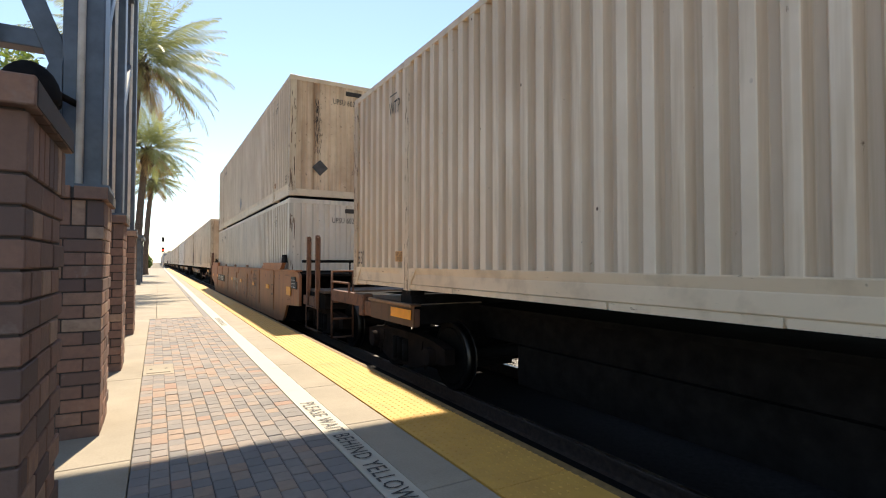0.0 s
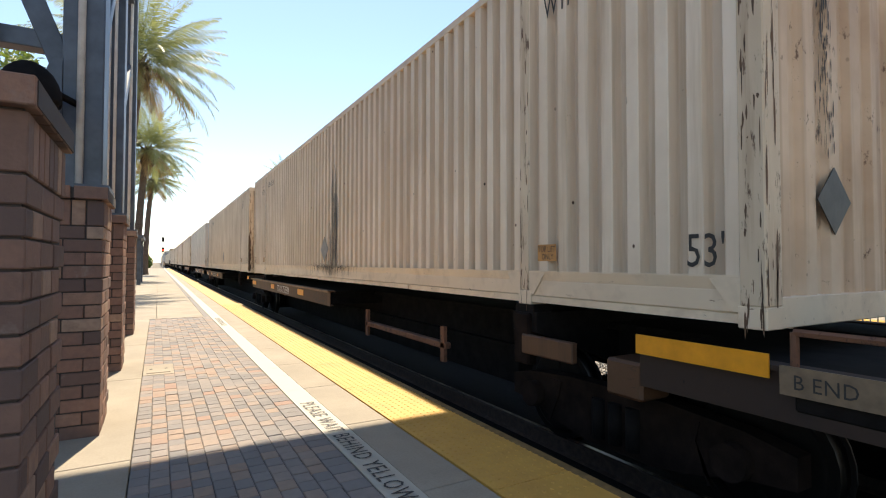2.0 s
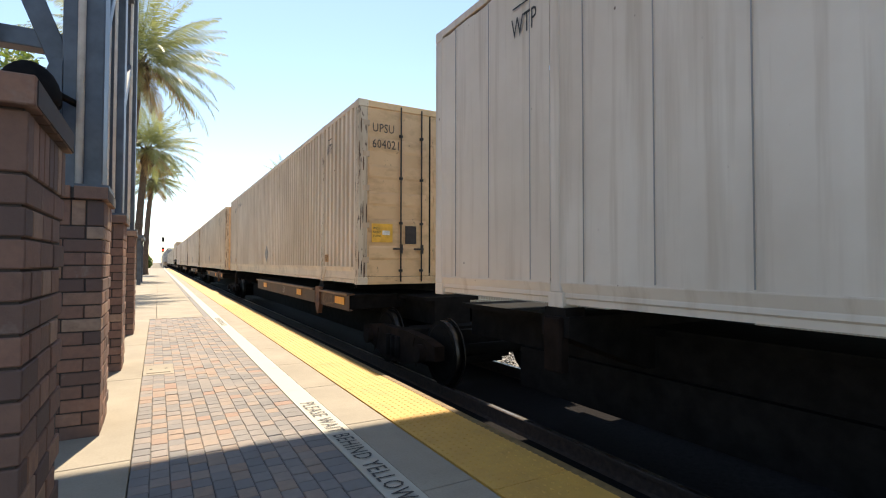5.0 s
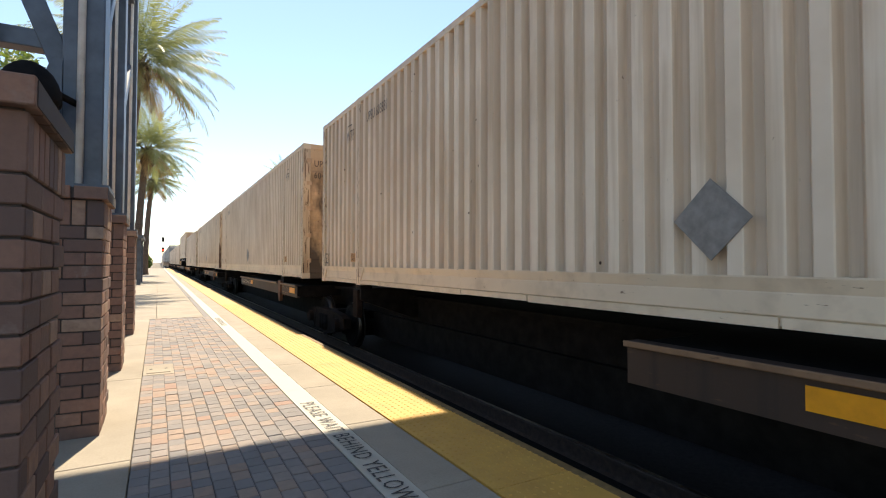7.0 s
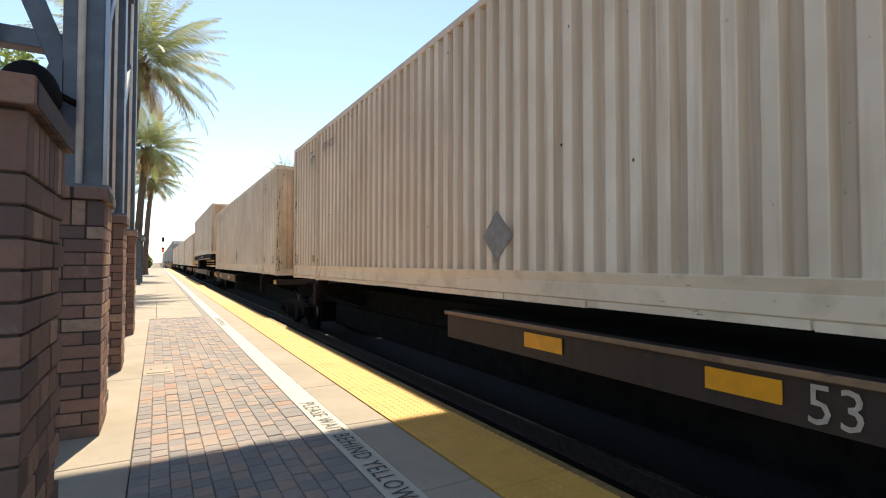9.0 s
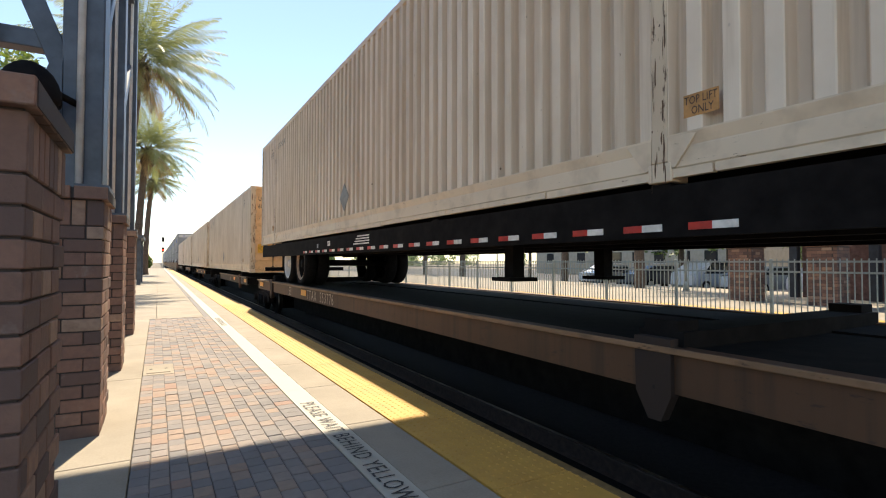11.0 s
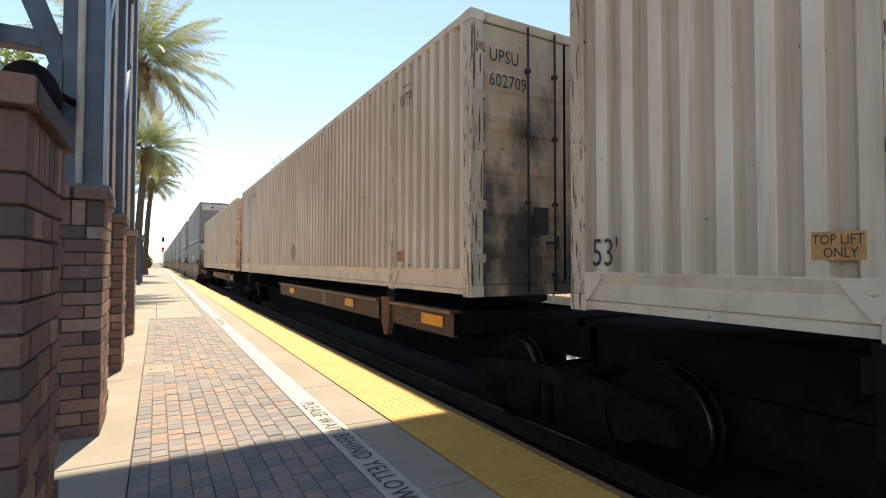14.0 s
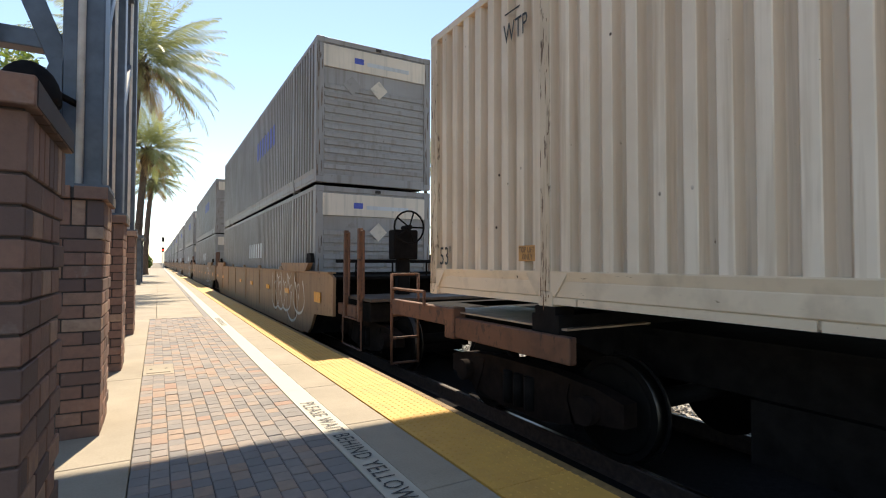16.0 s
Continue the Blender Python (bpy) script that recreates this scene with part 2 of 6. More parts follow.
M_TYRE = dulled(plain("tyre_rubber", (0.009, 0.0085, 0.0085), 0.85, 0.0, 20.0, 0.4))
M_HUB = plain("white_wheel_hub", (0.62, 0.58, 0.52), 0.5, 0.0, 10, 0.08)
M_HUB_RUST = plain("rusty_wheel_hub", (0.33, 0.21, 0.125), 0.6, 0.0, 14, 0.4)
M_STEEL = plain("slate_painted_steel", (0.080, 0.098, 0.125), 0.45, 0.0, 5.0, 0.3, 0.05)
M_STEEL_FAR = plain("dark_bronze_painted_steel", (0.035, 0.036, 0.04), 0.5, 0.0, 5.0, 0.3, 0.05)
M_CONDUIT = plain("pale_grey_conduit", (0.66, 0.66, 0.65), 0.4, 0.0, 9, 0.15, 0.05)
M_RAILHEAD = plain("rail_steel", (0.40, 0.38, 0.36), 0.3, 1.0, 18, 0.2, 0.05)
M_RAILRUST = plain("rusty_rail", (0.055, 0.035, 0.025), 0.85, 0.0, 18, 0.4)
M_NOSING = plain("grimy_yellow_nosing", (0.20, 0.12, 0.04), 0.7, 0.0, 10, 0.4)
M_TIE = plain("creosoted_tie", (0.06, 0.045, 0.035), 0.9, 0.0, 9, 0.4)


def concrete(name, base, scale=1.0):
    k = Mat(name, 0.85)
    c = k.ramp(k.noise(1.3 * scale, 6, 0.65), ((0.3, tuple(v * 0.80 for v in base)), (0.7, tuple(v * 1.08 for v in base))))
    c = k.mix(k.ramp(k.noise(70 * scale, 3), ((0.4, 0.0), (0.75, 0.30))), c, tuple(v * 0.55 for v in base))
    c = k.mix(k.ramp(k.noise(5.0 * scale, 6, 0.7), ((0.62, 0.0), (0.72, 0.35))), c, tuple(v * 0.45 for v in base))
    k.color(c).bump(k.noise(120 * scale, 3), 0.25, 0.003)
    return k.m


M_CONCRETE = concrete("platform_concrete", (0.355, 0.30, 0.225))
M_CONCRETE_EDGE = concrete("platform_wall_concrete", (0.30, 0.27, 0.23))
M_MORTAR = concrete("sand_joint", (0.10, 0.086, 0.072), 2.0)
M_BRICK_MORTAR = concrete("brick_mortar", (0.07, 0.055, 0.05), 2.0)
M_STRIPE = Mat("worn_white_stripe", 0.7)
M_STRIPE.color(M_STRIPE.mix(M_STRIPE.ramp(M_STRIPE.noise(9, 6, 0.7), ((0.58, 0.0), (0.7, 0.5))), (0.47, 0.43, 0.345), (0.30, 0.265, 0.21))).bump(M_STRIPE.noise(90, 3), 0.2, 0.003)
M_STRIPE = M_STRIPE.m
M_YELLOW = Mat("tactile_yellow", 0.6)
M_YELLOW.color(M_YELLOW.mix(M_YELLOW.ramp(M_YELLOW.noise(3.2, 6, 0.7), ((0.4, 0.0), (0.75, 0.55))), (0.62, 0.34, 0.066), (0.40, 0.205, 0.05))).bump(M_YELLOW.noise(60, 3), 0.2, 0.003)
M_YELLOW = M_YELLOW.m


def paver_paint(name, island):
    k = Mat(name, 0.85)
    if not island:
        k.shifted()
    c = k.ramp(k.chance(island), ((0.0, (0.19, 0.175, 0.165)), (0.35, (0.25, 0.222, 0.20)), (0.60, (0.29, 0.24, 0.205)), (0.78, (0.335, 0.25, 0.19)), (0.92, (0.335, 0.235, 0.17)), (1.0, (0.33, 0.20, 0.145))))
    c = k.mix(k.ramp(k.noise(18, 5), ((0.3, 0.0), (0.75, 0.4))), c, (0.17, 0.15, 0.135))
    k.color(c).bump(k.noise(110, 4), 0.35, 0.003)
    return k.m


M_PAVER, M_PAVER_JOINED = paver_paint("clay_paver", False), paver_paint("clay_paver_joined", True)


def brick_paint():
    k = Mat("dark_red_brick", 0.85).shifted()
    c = k.ramp(k.chance(), ((0.0, (0.12, 0.078, 0.066)), (0.35, (0.20, 0.115, 0.085)), (0.7, (0.28, 0.15, 0.105)), (0.9, (0.36, 0.21, 0.14)), (1.0, (0.40, 0.27, 0.19))))
    c = k.mix(k.ramp(k.noise(25, 5), ((0.35, 0.0), (0.8, 0.5))), c, (0.12, 0.072, 0.06))
    c = k.mix(k.ramp(k.noise(3.0, 5, 0.7), ((0.62, 0.0), (0.72, 0.45))), c, (0.36, 0.32, 0.28))
    k.color(c).bump(k.noise(90, 4), 0.5, 0.004)
    return k.m


M_BRICK = brick_paint()
M_BALLAST = Mat("crushed_stone_ballast", 0.9)
M_BALLAST.color(M_BALLAST.ramp(M_BALLAST.voronoi(22, out="Color"), ((0.1, (0.16, 0.145, 0.13)), (0.5, (0.32, 0.30, 0.27)), (0.9, (0.46, 0.43, 0.39)))))
M_BALLAST.bump(M_BALLAST.voronoi(22), 1.0, 0.04)
M_BALLAST = M_BALLAST.m
# ballast colour with the shade under the train painted in
M_BED_SHADE = dulled(plain("shade_black_ballast", (0.012, 0.010, 0.010), 0.95, 0, 25, 0.5, 0.8))
M_EARTH = plain("dry_earth", (0.20, 0.165, 0.12), 0.95, 0, 0.6, 0.35)
M_ASPHALT = plain("asphalt", (0.055, 0.053, 0.052), 0.9, 0, 4, 0.3)
M_STONES = Mat("ballast_stone", 0.9)
M_STONES.color(M_STONES.ramp(M_STONES.chance(True), ((0.0, (0.15, 0.135, 0.12)), (0.5, (0.30, 0.28, 0.25)), (1.0, (0.48, 0.45, 0.41)))))
M_STONES = M_STONES.m


def leafy(name, dark, light):
    k = Mat(name, 0.55)
    k.color(k.ramp(k.chance(True), ((0.0, dark), (0.7, light), (1.0, tuple(v * 1.25 for v in light)))))
    k.b.inputs["Transmission Weight"].default_value = 0.0
    tr = k.n.new("ShaderNodeBsdfTranslucent")
    tr.inputs["Color"].default_value = (*[min(1, v * 1.6) for v in light], 1)
    mx = k.n.new("ShaderNodeMixShader")
    mx.inputs[0].default_value = 0.32
    out = k.n["Material Output"]
    k.l.new(k.b.outputs[0], mx.inputs[1])
    k.l.new(tr.outputs[0], mx.inputs[2])
    k.l.new(mx.outputs[0], out.inputs["Surface"])
    return k.m


M_FROND = leafy("palm_frond", (0.09, 0.115, 0.045), (0.25, 0.27, 0.11))
M_FROND_DRY = leafy("dry_palm_frond", (0.16, 0.10, 0.04), (0.30, 0.21, 0.10))
M_LEAF = leafy("tree_leaf", (0.045, 0.08, 0.025), (0.14, 0.20, 0.05))
M_LEAF_LIGHT = leafy("light_tree_leaf", (0.07, 0.11, 0.02), (0.20, 0.26, 0.05))
M_BARK = plain("palm_bark", (0.13, 0.095, 0.07), 0.95, 0, 14, 0.45, 0.6)
M_STUCCO = plain("beige_stucco", (0.50, 0.43, 0.33), 0.9, 0, 2, 0.12)
M_BRICKWALL = plain("distant_brick", (0.20, 0.10, 0.075), 0.85, 0, 8, 0.3)
M_TRUNK = plain("tree_bark", (0.11, 0.085, 0.065), 0.95, 0, 9, 0.4, 0.6)

# ---- the place: ground, tracks, platforms ----
TRACK, RAIL_Z, BED_Z = 4.04, -0.40, -0.58
EDGE, YEL, WHITE_R, WHITE_L, BRICK_R, BRICK_L = 2.14, 1.55, 1.22, 1.03, 0.875, -0.12
BRICK_END = 12.3


def build_ground():
    bm = bmesh.new()
    bm_box(bm, -900, 900, -300, 2400, -1.6, -0.80)
    tagged(part("ground", bm, M_EARTH), "dry brown earth that reaches the horizon", "ground", kind="structure")
    bm = bmesh.new()
    bm_prism(bm, ((2.1, -0.79), (2.1, -0.66), (2.6, -0.56), (11.9, -0.56), (12.6, -0.66), (12.6, -0.79)), "y", -60, 900)
    tagged(part("track_bed", bm, M_BALLAST), "grey crushed stone ballast under both tracks", "track bed", kind="structure")
    # near-black sheets on the bed: the train's shade put in as colour
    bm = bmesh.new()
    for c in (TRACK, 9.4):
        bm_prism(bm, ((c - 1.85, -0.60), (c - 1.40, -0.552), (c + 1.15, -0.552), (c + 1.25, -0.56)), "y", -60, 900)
    tagged(part("ballast_shade", bm, M_BED_SHADE), "near-black sheets on the ballast for the shade under the train", "ballast", kind="structure")
    # loose stones on the stretch of bed that shows between the wheels
    rng = random.Random(4)
    bm = bmesh.new()
    for _ in range(5200):
        x, y = rng.uniform(5.2, 7.9), rng.uniform(0.5, 11.0)
        s = rng.uniform(0.018, 0.045)
        vs = []
        q = Euler((rng.uniform(0, 6), rng.uniform(0, 6), rng.uniform(0, 6))).to_matrix()
        for p in ((1, 0, 0), (-1, 0, 0), (0, 1, 0), (0, -1, 0), (0, 0, 1), (0, 0, -1)):
            vs.append(bm.verts.new(Vector((x, y, -0.555 + s * 0.2)) + q @ (Vector(p) * s * rng.uniform(0.6, 1.2))))
        for a, b, c in ((0, 2, 4), (2, 1, 4), (1, 3, 4), (3, 0, 4), (2, 0, 5), (1, 2, 5), (3, 1, 5), (0, 3, 5)):
            bm.faces.new((vs[a], vs[b], vs[c]))
    tagged(part("ballast_stones", bm, M_STONES), "loose grey ballast stones between the rails", "ballast", kind="stuff")
    for centre in (TRACK, 9.4):
        tr = thing("railway_track", "steel rails on dark wooden ties", "railway track", kind="structure")
        for sx in (-0.7525, 0.7525):
            bm = bmesh.new()
            o = [(-0.07, -0.175), (0.07, -0.175), (0.07, -0.155), (0.012, -0.14), (0.012, -0.045), (0.036, -0.035), (0.036, -0.006), (0.028, 0), (-0.028, 0), (-0.036, -0.006), (-0.036, -0.035), (-0.012, -0.045), (-0.012, -0.14), (-0.07, -0.155)]
            bm_prism(bm, [(centre + sx + a, RAIL_Z + b) for a, b in o], "y", -60, 900)
            part("rail", bm, M_RAILRUST, tr)
            bm = bmesh.new()
            bm_box(bm, centre + sx - 0.022, centre + sx + 0.016, -60, 900, RAIL_Z, RAIL_Z + 0.0015)
            part("rail_head", bm, M_RAILHEAD, tr)
        me = None
        for k in range(90):
            y = -6 + k * 0.55
            if me is None:
                bm = bmesh.new()
                bm_box(bm, -1.3, 1.3, -0.11, 0.11, -0.19, -0.003, 0.008)
                me = mesh_of("tie", bm, M_TIE)
            t = new("tie", me)
            t.parent = tr
            t.location = (centre, y, BED_Z + 0.03)


def build_platform():
    pf = thing("platform", "low concrete station platform with brick paving and a yellow edge", "platform", kind="structure")
    boxes("slab", M_CONCRETE_EDGE, pf, (-14, EDGE - 0.02, -25, 118, -0.9, -0.05))
    # the walking surface, in cast panels with open joints
    def panel(x0, x1, y0, y1):
        bm = bmesh.new()
        bm_box(bm, x0 + 0.004, x1 - 0.004, y0 + 0.004, y1 - 0.004, -0.0499, 0.0, 0.004)
        part("concrete_panel", bm, M_CONCRETE, pf)
    ys = [2.38 - 1.235 * k for k in range(9, 0, -1)] + [2.38 + 1.235 * k for k in range(0, 92)]
    for a, b in zip(ys, ys[1:]):
        panel(WHITE_R, YEL, a, b)
    for a, b in zip(ys[::2], ys[2::2]):
        panel(-0.98, BRICK_L, a, b) if b < BRICK_END else None
    yb = [BRICK_END] + [BRICK_END + 2.3 * k for k in range(1, 46)]
    for a, b in zip(yb, yb[1:]):
        panel(-0.98, 0.0, a, b)
        panel(0.0, BRICK_R + 0.04, a, b)
    panel(-0.98, BRICK_L, 11.0, BRICK_END)
    boxes("concrete_field", M_CONCRETE, pf, (-2.2, -0.988, -25, 118, -0.0499, -0.002), (-0.98, WHITE_L, -25, -8.8, -0.0499, -0.002))
    # unseen ground, added dark and reddish to cut and warm the bounced light
    boxes("bounce_field", M_BRICKWALL, pf, (-14, -2.204, -25, 118, -0.0499, -0.004), label="unseen red-brown ground added to weaken and warm the bounced light")
    boxes("white_stripe", M_STRIPE, pf, (WHITE_L, WHITE_R, -20, 116, -0.0499, 0.002), label="worn white painted stripe with black lettering")
    boxes("joint_bed", M_MORTAR, pf, (BRICK_L, WHITE_L, -8.8, BRICK_END, -0.0499, -0.007))
    boxes("soldier_border_far", M_PAVER, pf, (BRICK_R + 0.04, WHITE_L - 0.004, BRICK_END, 116, -0.0499, -0.002))
    # yellow tactile edge
    boxes("edge_nosing", M_NOSING, pf, (EDGE - 0.07, EDGE, -20, 116, -0.20, 0.004), bev=0.008)
    y = -10.0
    while y < 115:
        boxes("tactile_tile", M_YELLOW, pf, (YEL + 0.006, EDGE - 0.073, y + 0.003, y + 1.217, -0.0499, 0.004))
        y += 1.22
    bm = bmesh.new()
    for i in range(9):
        for j in range(230):
            x, y = YEL + 0.045 + i * 0.0585, 2.0 + j * 0.0585
            r = [bm.verts.new((x + math.cos(a) * 0.0115, y + math.sin(a) * 0.0115, 0.0035)) for a in (0, 1.047, 2.094, 3.1416, 4.189, 5.236)]
            t = [bm.verts.new((x + math.cos(a) * 0.007, y + math.sin(a) * 0.007, 0.0075)) for a in (0, 1.047, 2.094, 3.1416, 4.189, 5.236)]
            bm.faces.new(t)
            for q in range(6):
                bm.faces.new((r[q], r[(q + 1) % 6], t[(q + 1) % 6], t[q]))
    tagged(part("tactile_domes", bm, M_YELLOW, pf), kind="stuff")
    # warning words on the stripe
    m = Matrix.Translation((WHITE_L + 0.035, 4.34, 0.0065)) @ Matrix(((0, 1, 0, 0), (-1, 0, 0, 0), (0, 0, 1, 0), (0, 0, 0, 1)))
    letters("PLEASE WAIT BEHIND YELLOW", 0.168, M_INK, pf, m, 1.13, 0.77)
    bm = bmesh.new()
    for k in range(9):
        bm_box(bm, WHITE_L + 0.045, WHITE_L + 0.145, 11.75 - k * 0.17, 11.75 - k * 0.17 + 0.09, 0.0, 0.0035)
    part("lettering", bm, M_INK, pf, "illegible lettering")
    # junction box lid among the pavers
    lid = tagged(new("utility_cover"), "cream concrete utility cover set in the brick paving", "utility cover")
    lid.location = (0.029, 6.48, 0)
    bm = bmesh.new()
    bm_box(bm, -0.147, 0.147, -0.29, 0.29, -0.007, 0.004, 0.004)
    part("rim", bm, M_CONCRETE, lid)
    boxes("lid", M_CONCRETE, lid, (-0.115, 0.115, -0.21, 0.21, 0.004, 0.010), bev=0.002)
    boxes("pick_hole", M_CAST, lid, (-0.085, -0.06, -0.02, 0.02, 0.010, 0.0115))
    boxes("pick_hole", M_CAST, lid, (0.06, 0.085, -0.02, 0.02, 0.010, 0.0115))
    return pf


def build_pavers(pf):
    """Clay pavers in straight courses along the platform, half-staggered, and a soldier course beside the stripe."""
    rng = random.Random(11)
    variants = []
    for k in range(6):
        bm = bmesh.new()
        vs = bm_box(bm, -0.0480, 0.0480, -0.0586, 0.0586, -0.0429, 0.0, 0.0)
        for v in vs[4:]:
            v.co.x += rng.uniform(-0.002, 0.002)
            v.co.y += rng.uniform(-0.0025, 0.0025)
        top = [e for e in bm.edges if all(w.co.z > -0.01 for w in e.verts)]
        bmesh.ops.bevel(bm, geom=top, offset=0.004, segments=1, affect="EDGES")
        variants.append(mesh_of("paver", bm, M_PAVER))
    far_bm = bmesh.new()
    near = 0
    pitch_x, pitch_y = 0.0995, 0.1205
    for i in range(10):
        x = BRICK_L + pitch_x * (i + 0.5)
        y = -4.0 + (0.5 * pitch_y if i % 2 else 0.0) + rng.uniform(-0.012, 0.012)
        while y < BRICK_END - 0.05:
            if -0.10 < x < 0.20 and 6.25 < y < 6.71:
                y += pitch_y
                continue
            z = rng.uniform(-0.0025, 0.0025)
            if 2.2 < y < 5.2 and near < 255:
                ob = new("paver", variants[rng.randrange(6)])
                ob.parent = pf
                ob.location = (x, y, z)
                ob.rotation_euler = (rng.uniform(-0.006, 0.006), rng.uniform(-0.008, 0.008), rng.uniform(-0.012, 0.012))
                near += 1
            else:
                bm_box(far_bm, x - 0.0480, x + 0.0480, y - 0.0586, min(BRICK_END, y + 0.0586), -0.045, z)
            y += pitch_y
    y = -4.0
    bm = bmesh.new()
    bm_box(bm, -0.072, 0.072, -0.0575, 0.0575, -0.0429, 0.0, 0.003)
    me = mesh_of("paver", bm, M_PAVER)
    n = 0
    while y < BRICK_END:
        if 2.2 < y < 7.4 and n < 45:
            ob = new("paver", me)
            ob.parent = pf
            ob.location = (BRICK_R + 0.076, y, rng.uniform(-0.002, 0.002))
            n += 1
        else:
            bm_box(far_bm, BRICK_R + 0.004, BRICK_R + 0.148, y - 0.0575, y + 0.0575, -0.045, -0.001)
        y += 0.1205
    tagged(part("paver_field", far_bm, M_PAVER_JOINED, pf), kind="stuff")


# ---- brick pedestals with the steel stair tower on them ----
PED_X1, PED_X0, PED_H = -0.33, -1.02, 1.70
PEDESTALS = ((1.80, 2.46), (4.22, 4.90), (6.60, 7.28), (9.80, 10.48))


def build_pedestals():
    rng = random.Random(3)
    course, joint = 0.0905, 0.009
    kinds = {}
    for q, (y0, y1) in enumerate(PEDESTALS):
        ped = thing("brick_pedestal", "dark red-brown brick pedestal with a proud brick cap", "pedestal", pose(0.008 if q == 0 else 0, 0, 0), "brick pedestals along the platform")
        boxes("mortar_core", M_BRICK_MORTAR, ped, (PED_X0 + 0.012, PED_X1 - 0.012, y0 + 0.012, y1 - 0.012, 0, PED_H))

        def brick(x0, x1, b0, b1, z0, z1):
            key = (round(x1 - x0, 3), round(b1 - b0, 3), round(z1 - z0, 3))
            if key not in kinds:
                bm = bmesh.new()
                bm_box(bm, -key[0] / 2, key[0] / 2, -key[1] / 2, key[1] / 2, -key[2] / 2, key[2] / 2, 0.004)
                kinds[key] = mesh_of("brick", bm, M_BRICK)
            ob = new("brick", kinds[key])
            ob.parent = ped
            ob.location = ((x0 + x1) / 2 + rng.uniform(-0.002, 0.002), (b0 + b1) / 2, (z0 + z1) / 2)
        courses = int(PED_H / course)
        n = 3
        for c in range(courses - 2):
            z0, z1 = c * course, (c + 1) * course - joint
            flip = c % 2
            # track side: bricks along y; front and back: bricks along x; the corners alternate
            ya, yb = (y0, y1) if flip else (y0 + 0.105, y1 - 0.105)
            step = (yb - ya + joint) / n
            for k in range(n):
                brick(PED_X1 - 0.098, PED_X1, ya + k * step, ya + (k + 1) * step - joint, z0, z1)
            xa, xb = (PED_X0, PED_X1 - 0.107) if flip else (PED_X0, PED_X1)
            step = (xb - xa + joint) / n
            for k in range(n):
                brick(xa + k * step, xa + (k + 1) * step - joint, y0, y0 + 0.096, z0, z1)
        # a course of bricks on end below the cap
        z0, z1 = (courses - 2) * course, courses * course - joint
        m = 8
        step = (y1 - y0 + joint) / m
        for k in range(m):
            brick(PED_X1 - 0.098, PED_X1, y0 + k * step, y0 + (k + 1) * step - joint, z0, z1)
        step = (PED_X1 - 0.107 - PED_X0 + joint) / 7
        for k in range(7):
            brick(PED_X0 + k * step, PED_X0 + (k + 1) * step - joint, y0, y0 + 0.096, z0, z1)
        # cap of bricks on edge, standing proud
        z0, z1 = courses * course, courses * course + 0.085
        boxes("cap_bed", M_BRICK_MORTAR, ped, (PED_X0 - 0.02, PED_X1 + 0.025, y0 - 0.02, y1 + 0.02, z0 + 0.004, z1 - 0.008))
        m = 6
        step = (y1 - y0 + 0.08) / m
        for k in range(m):
            brick(PED_X1 - 0.17, PED_X1 + 0.022, y0 - 0.04 + k * step, y0 - 0.04 + (k + 1) * step - joint, z0, z1)
        step = (PED_X1 - 0.18 - PED_X0 + 0.035) / 4
        for k in range(4):
            brick(PED_X0 - 0.035 + k * step, PED_X0 - 0.035 + (k + 1) * step - joint, y0 - 0.04, y0 + 0.19, z0, z1)


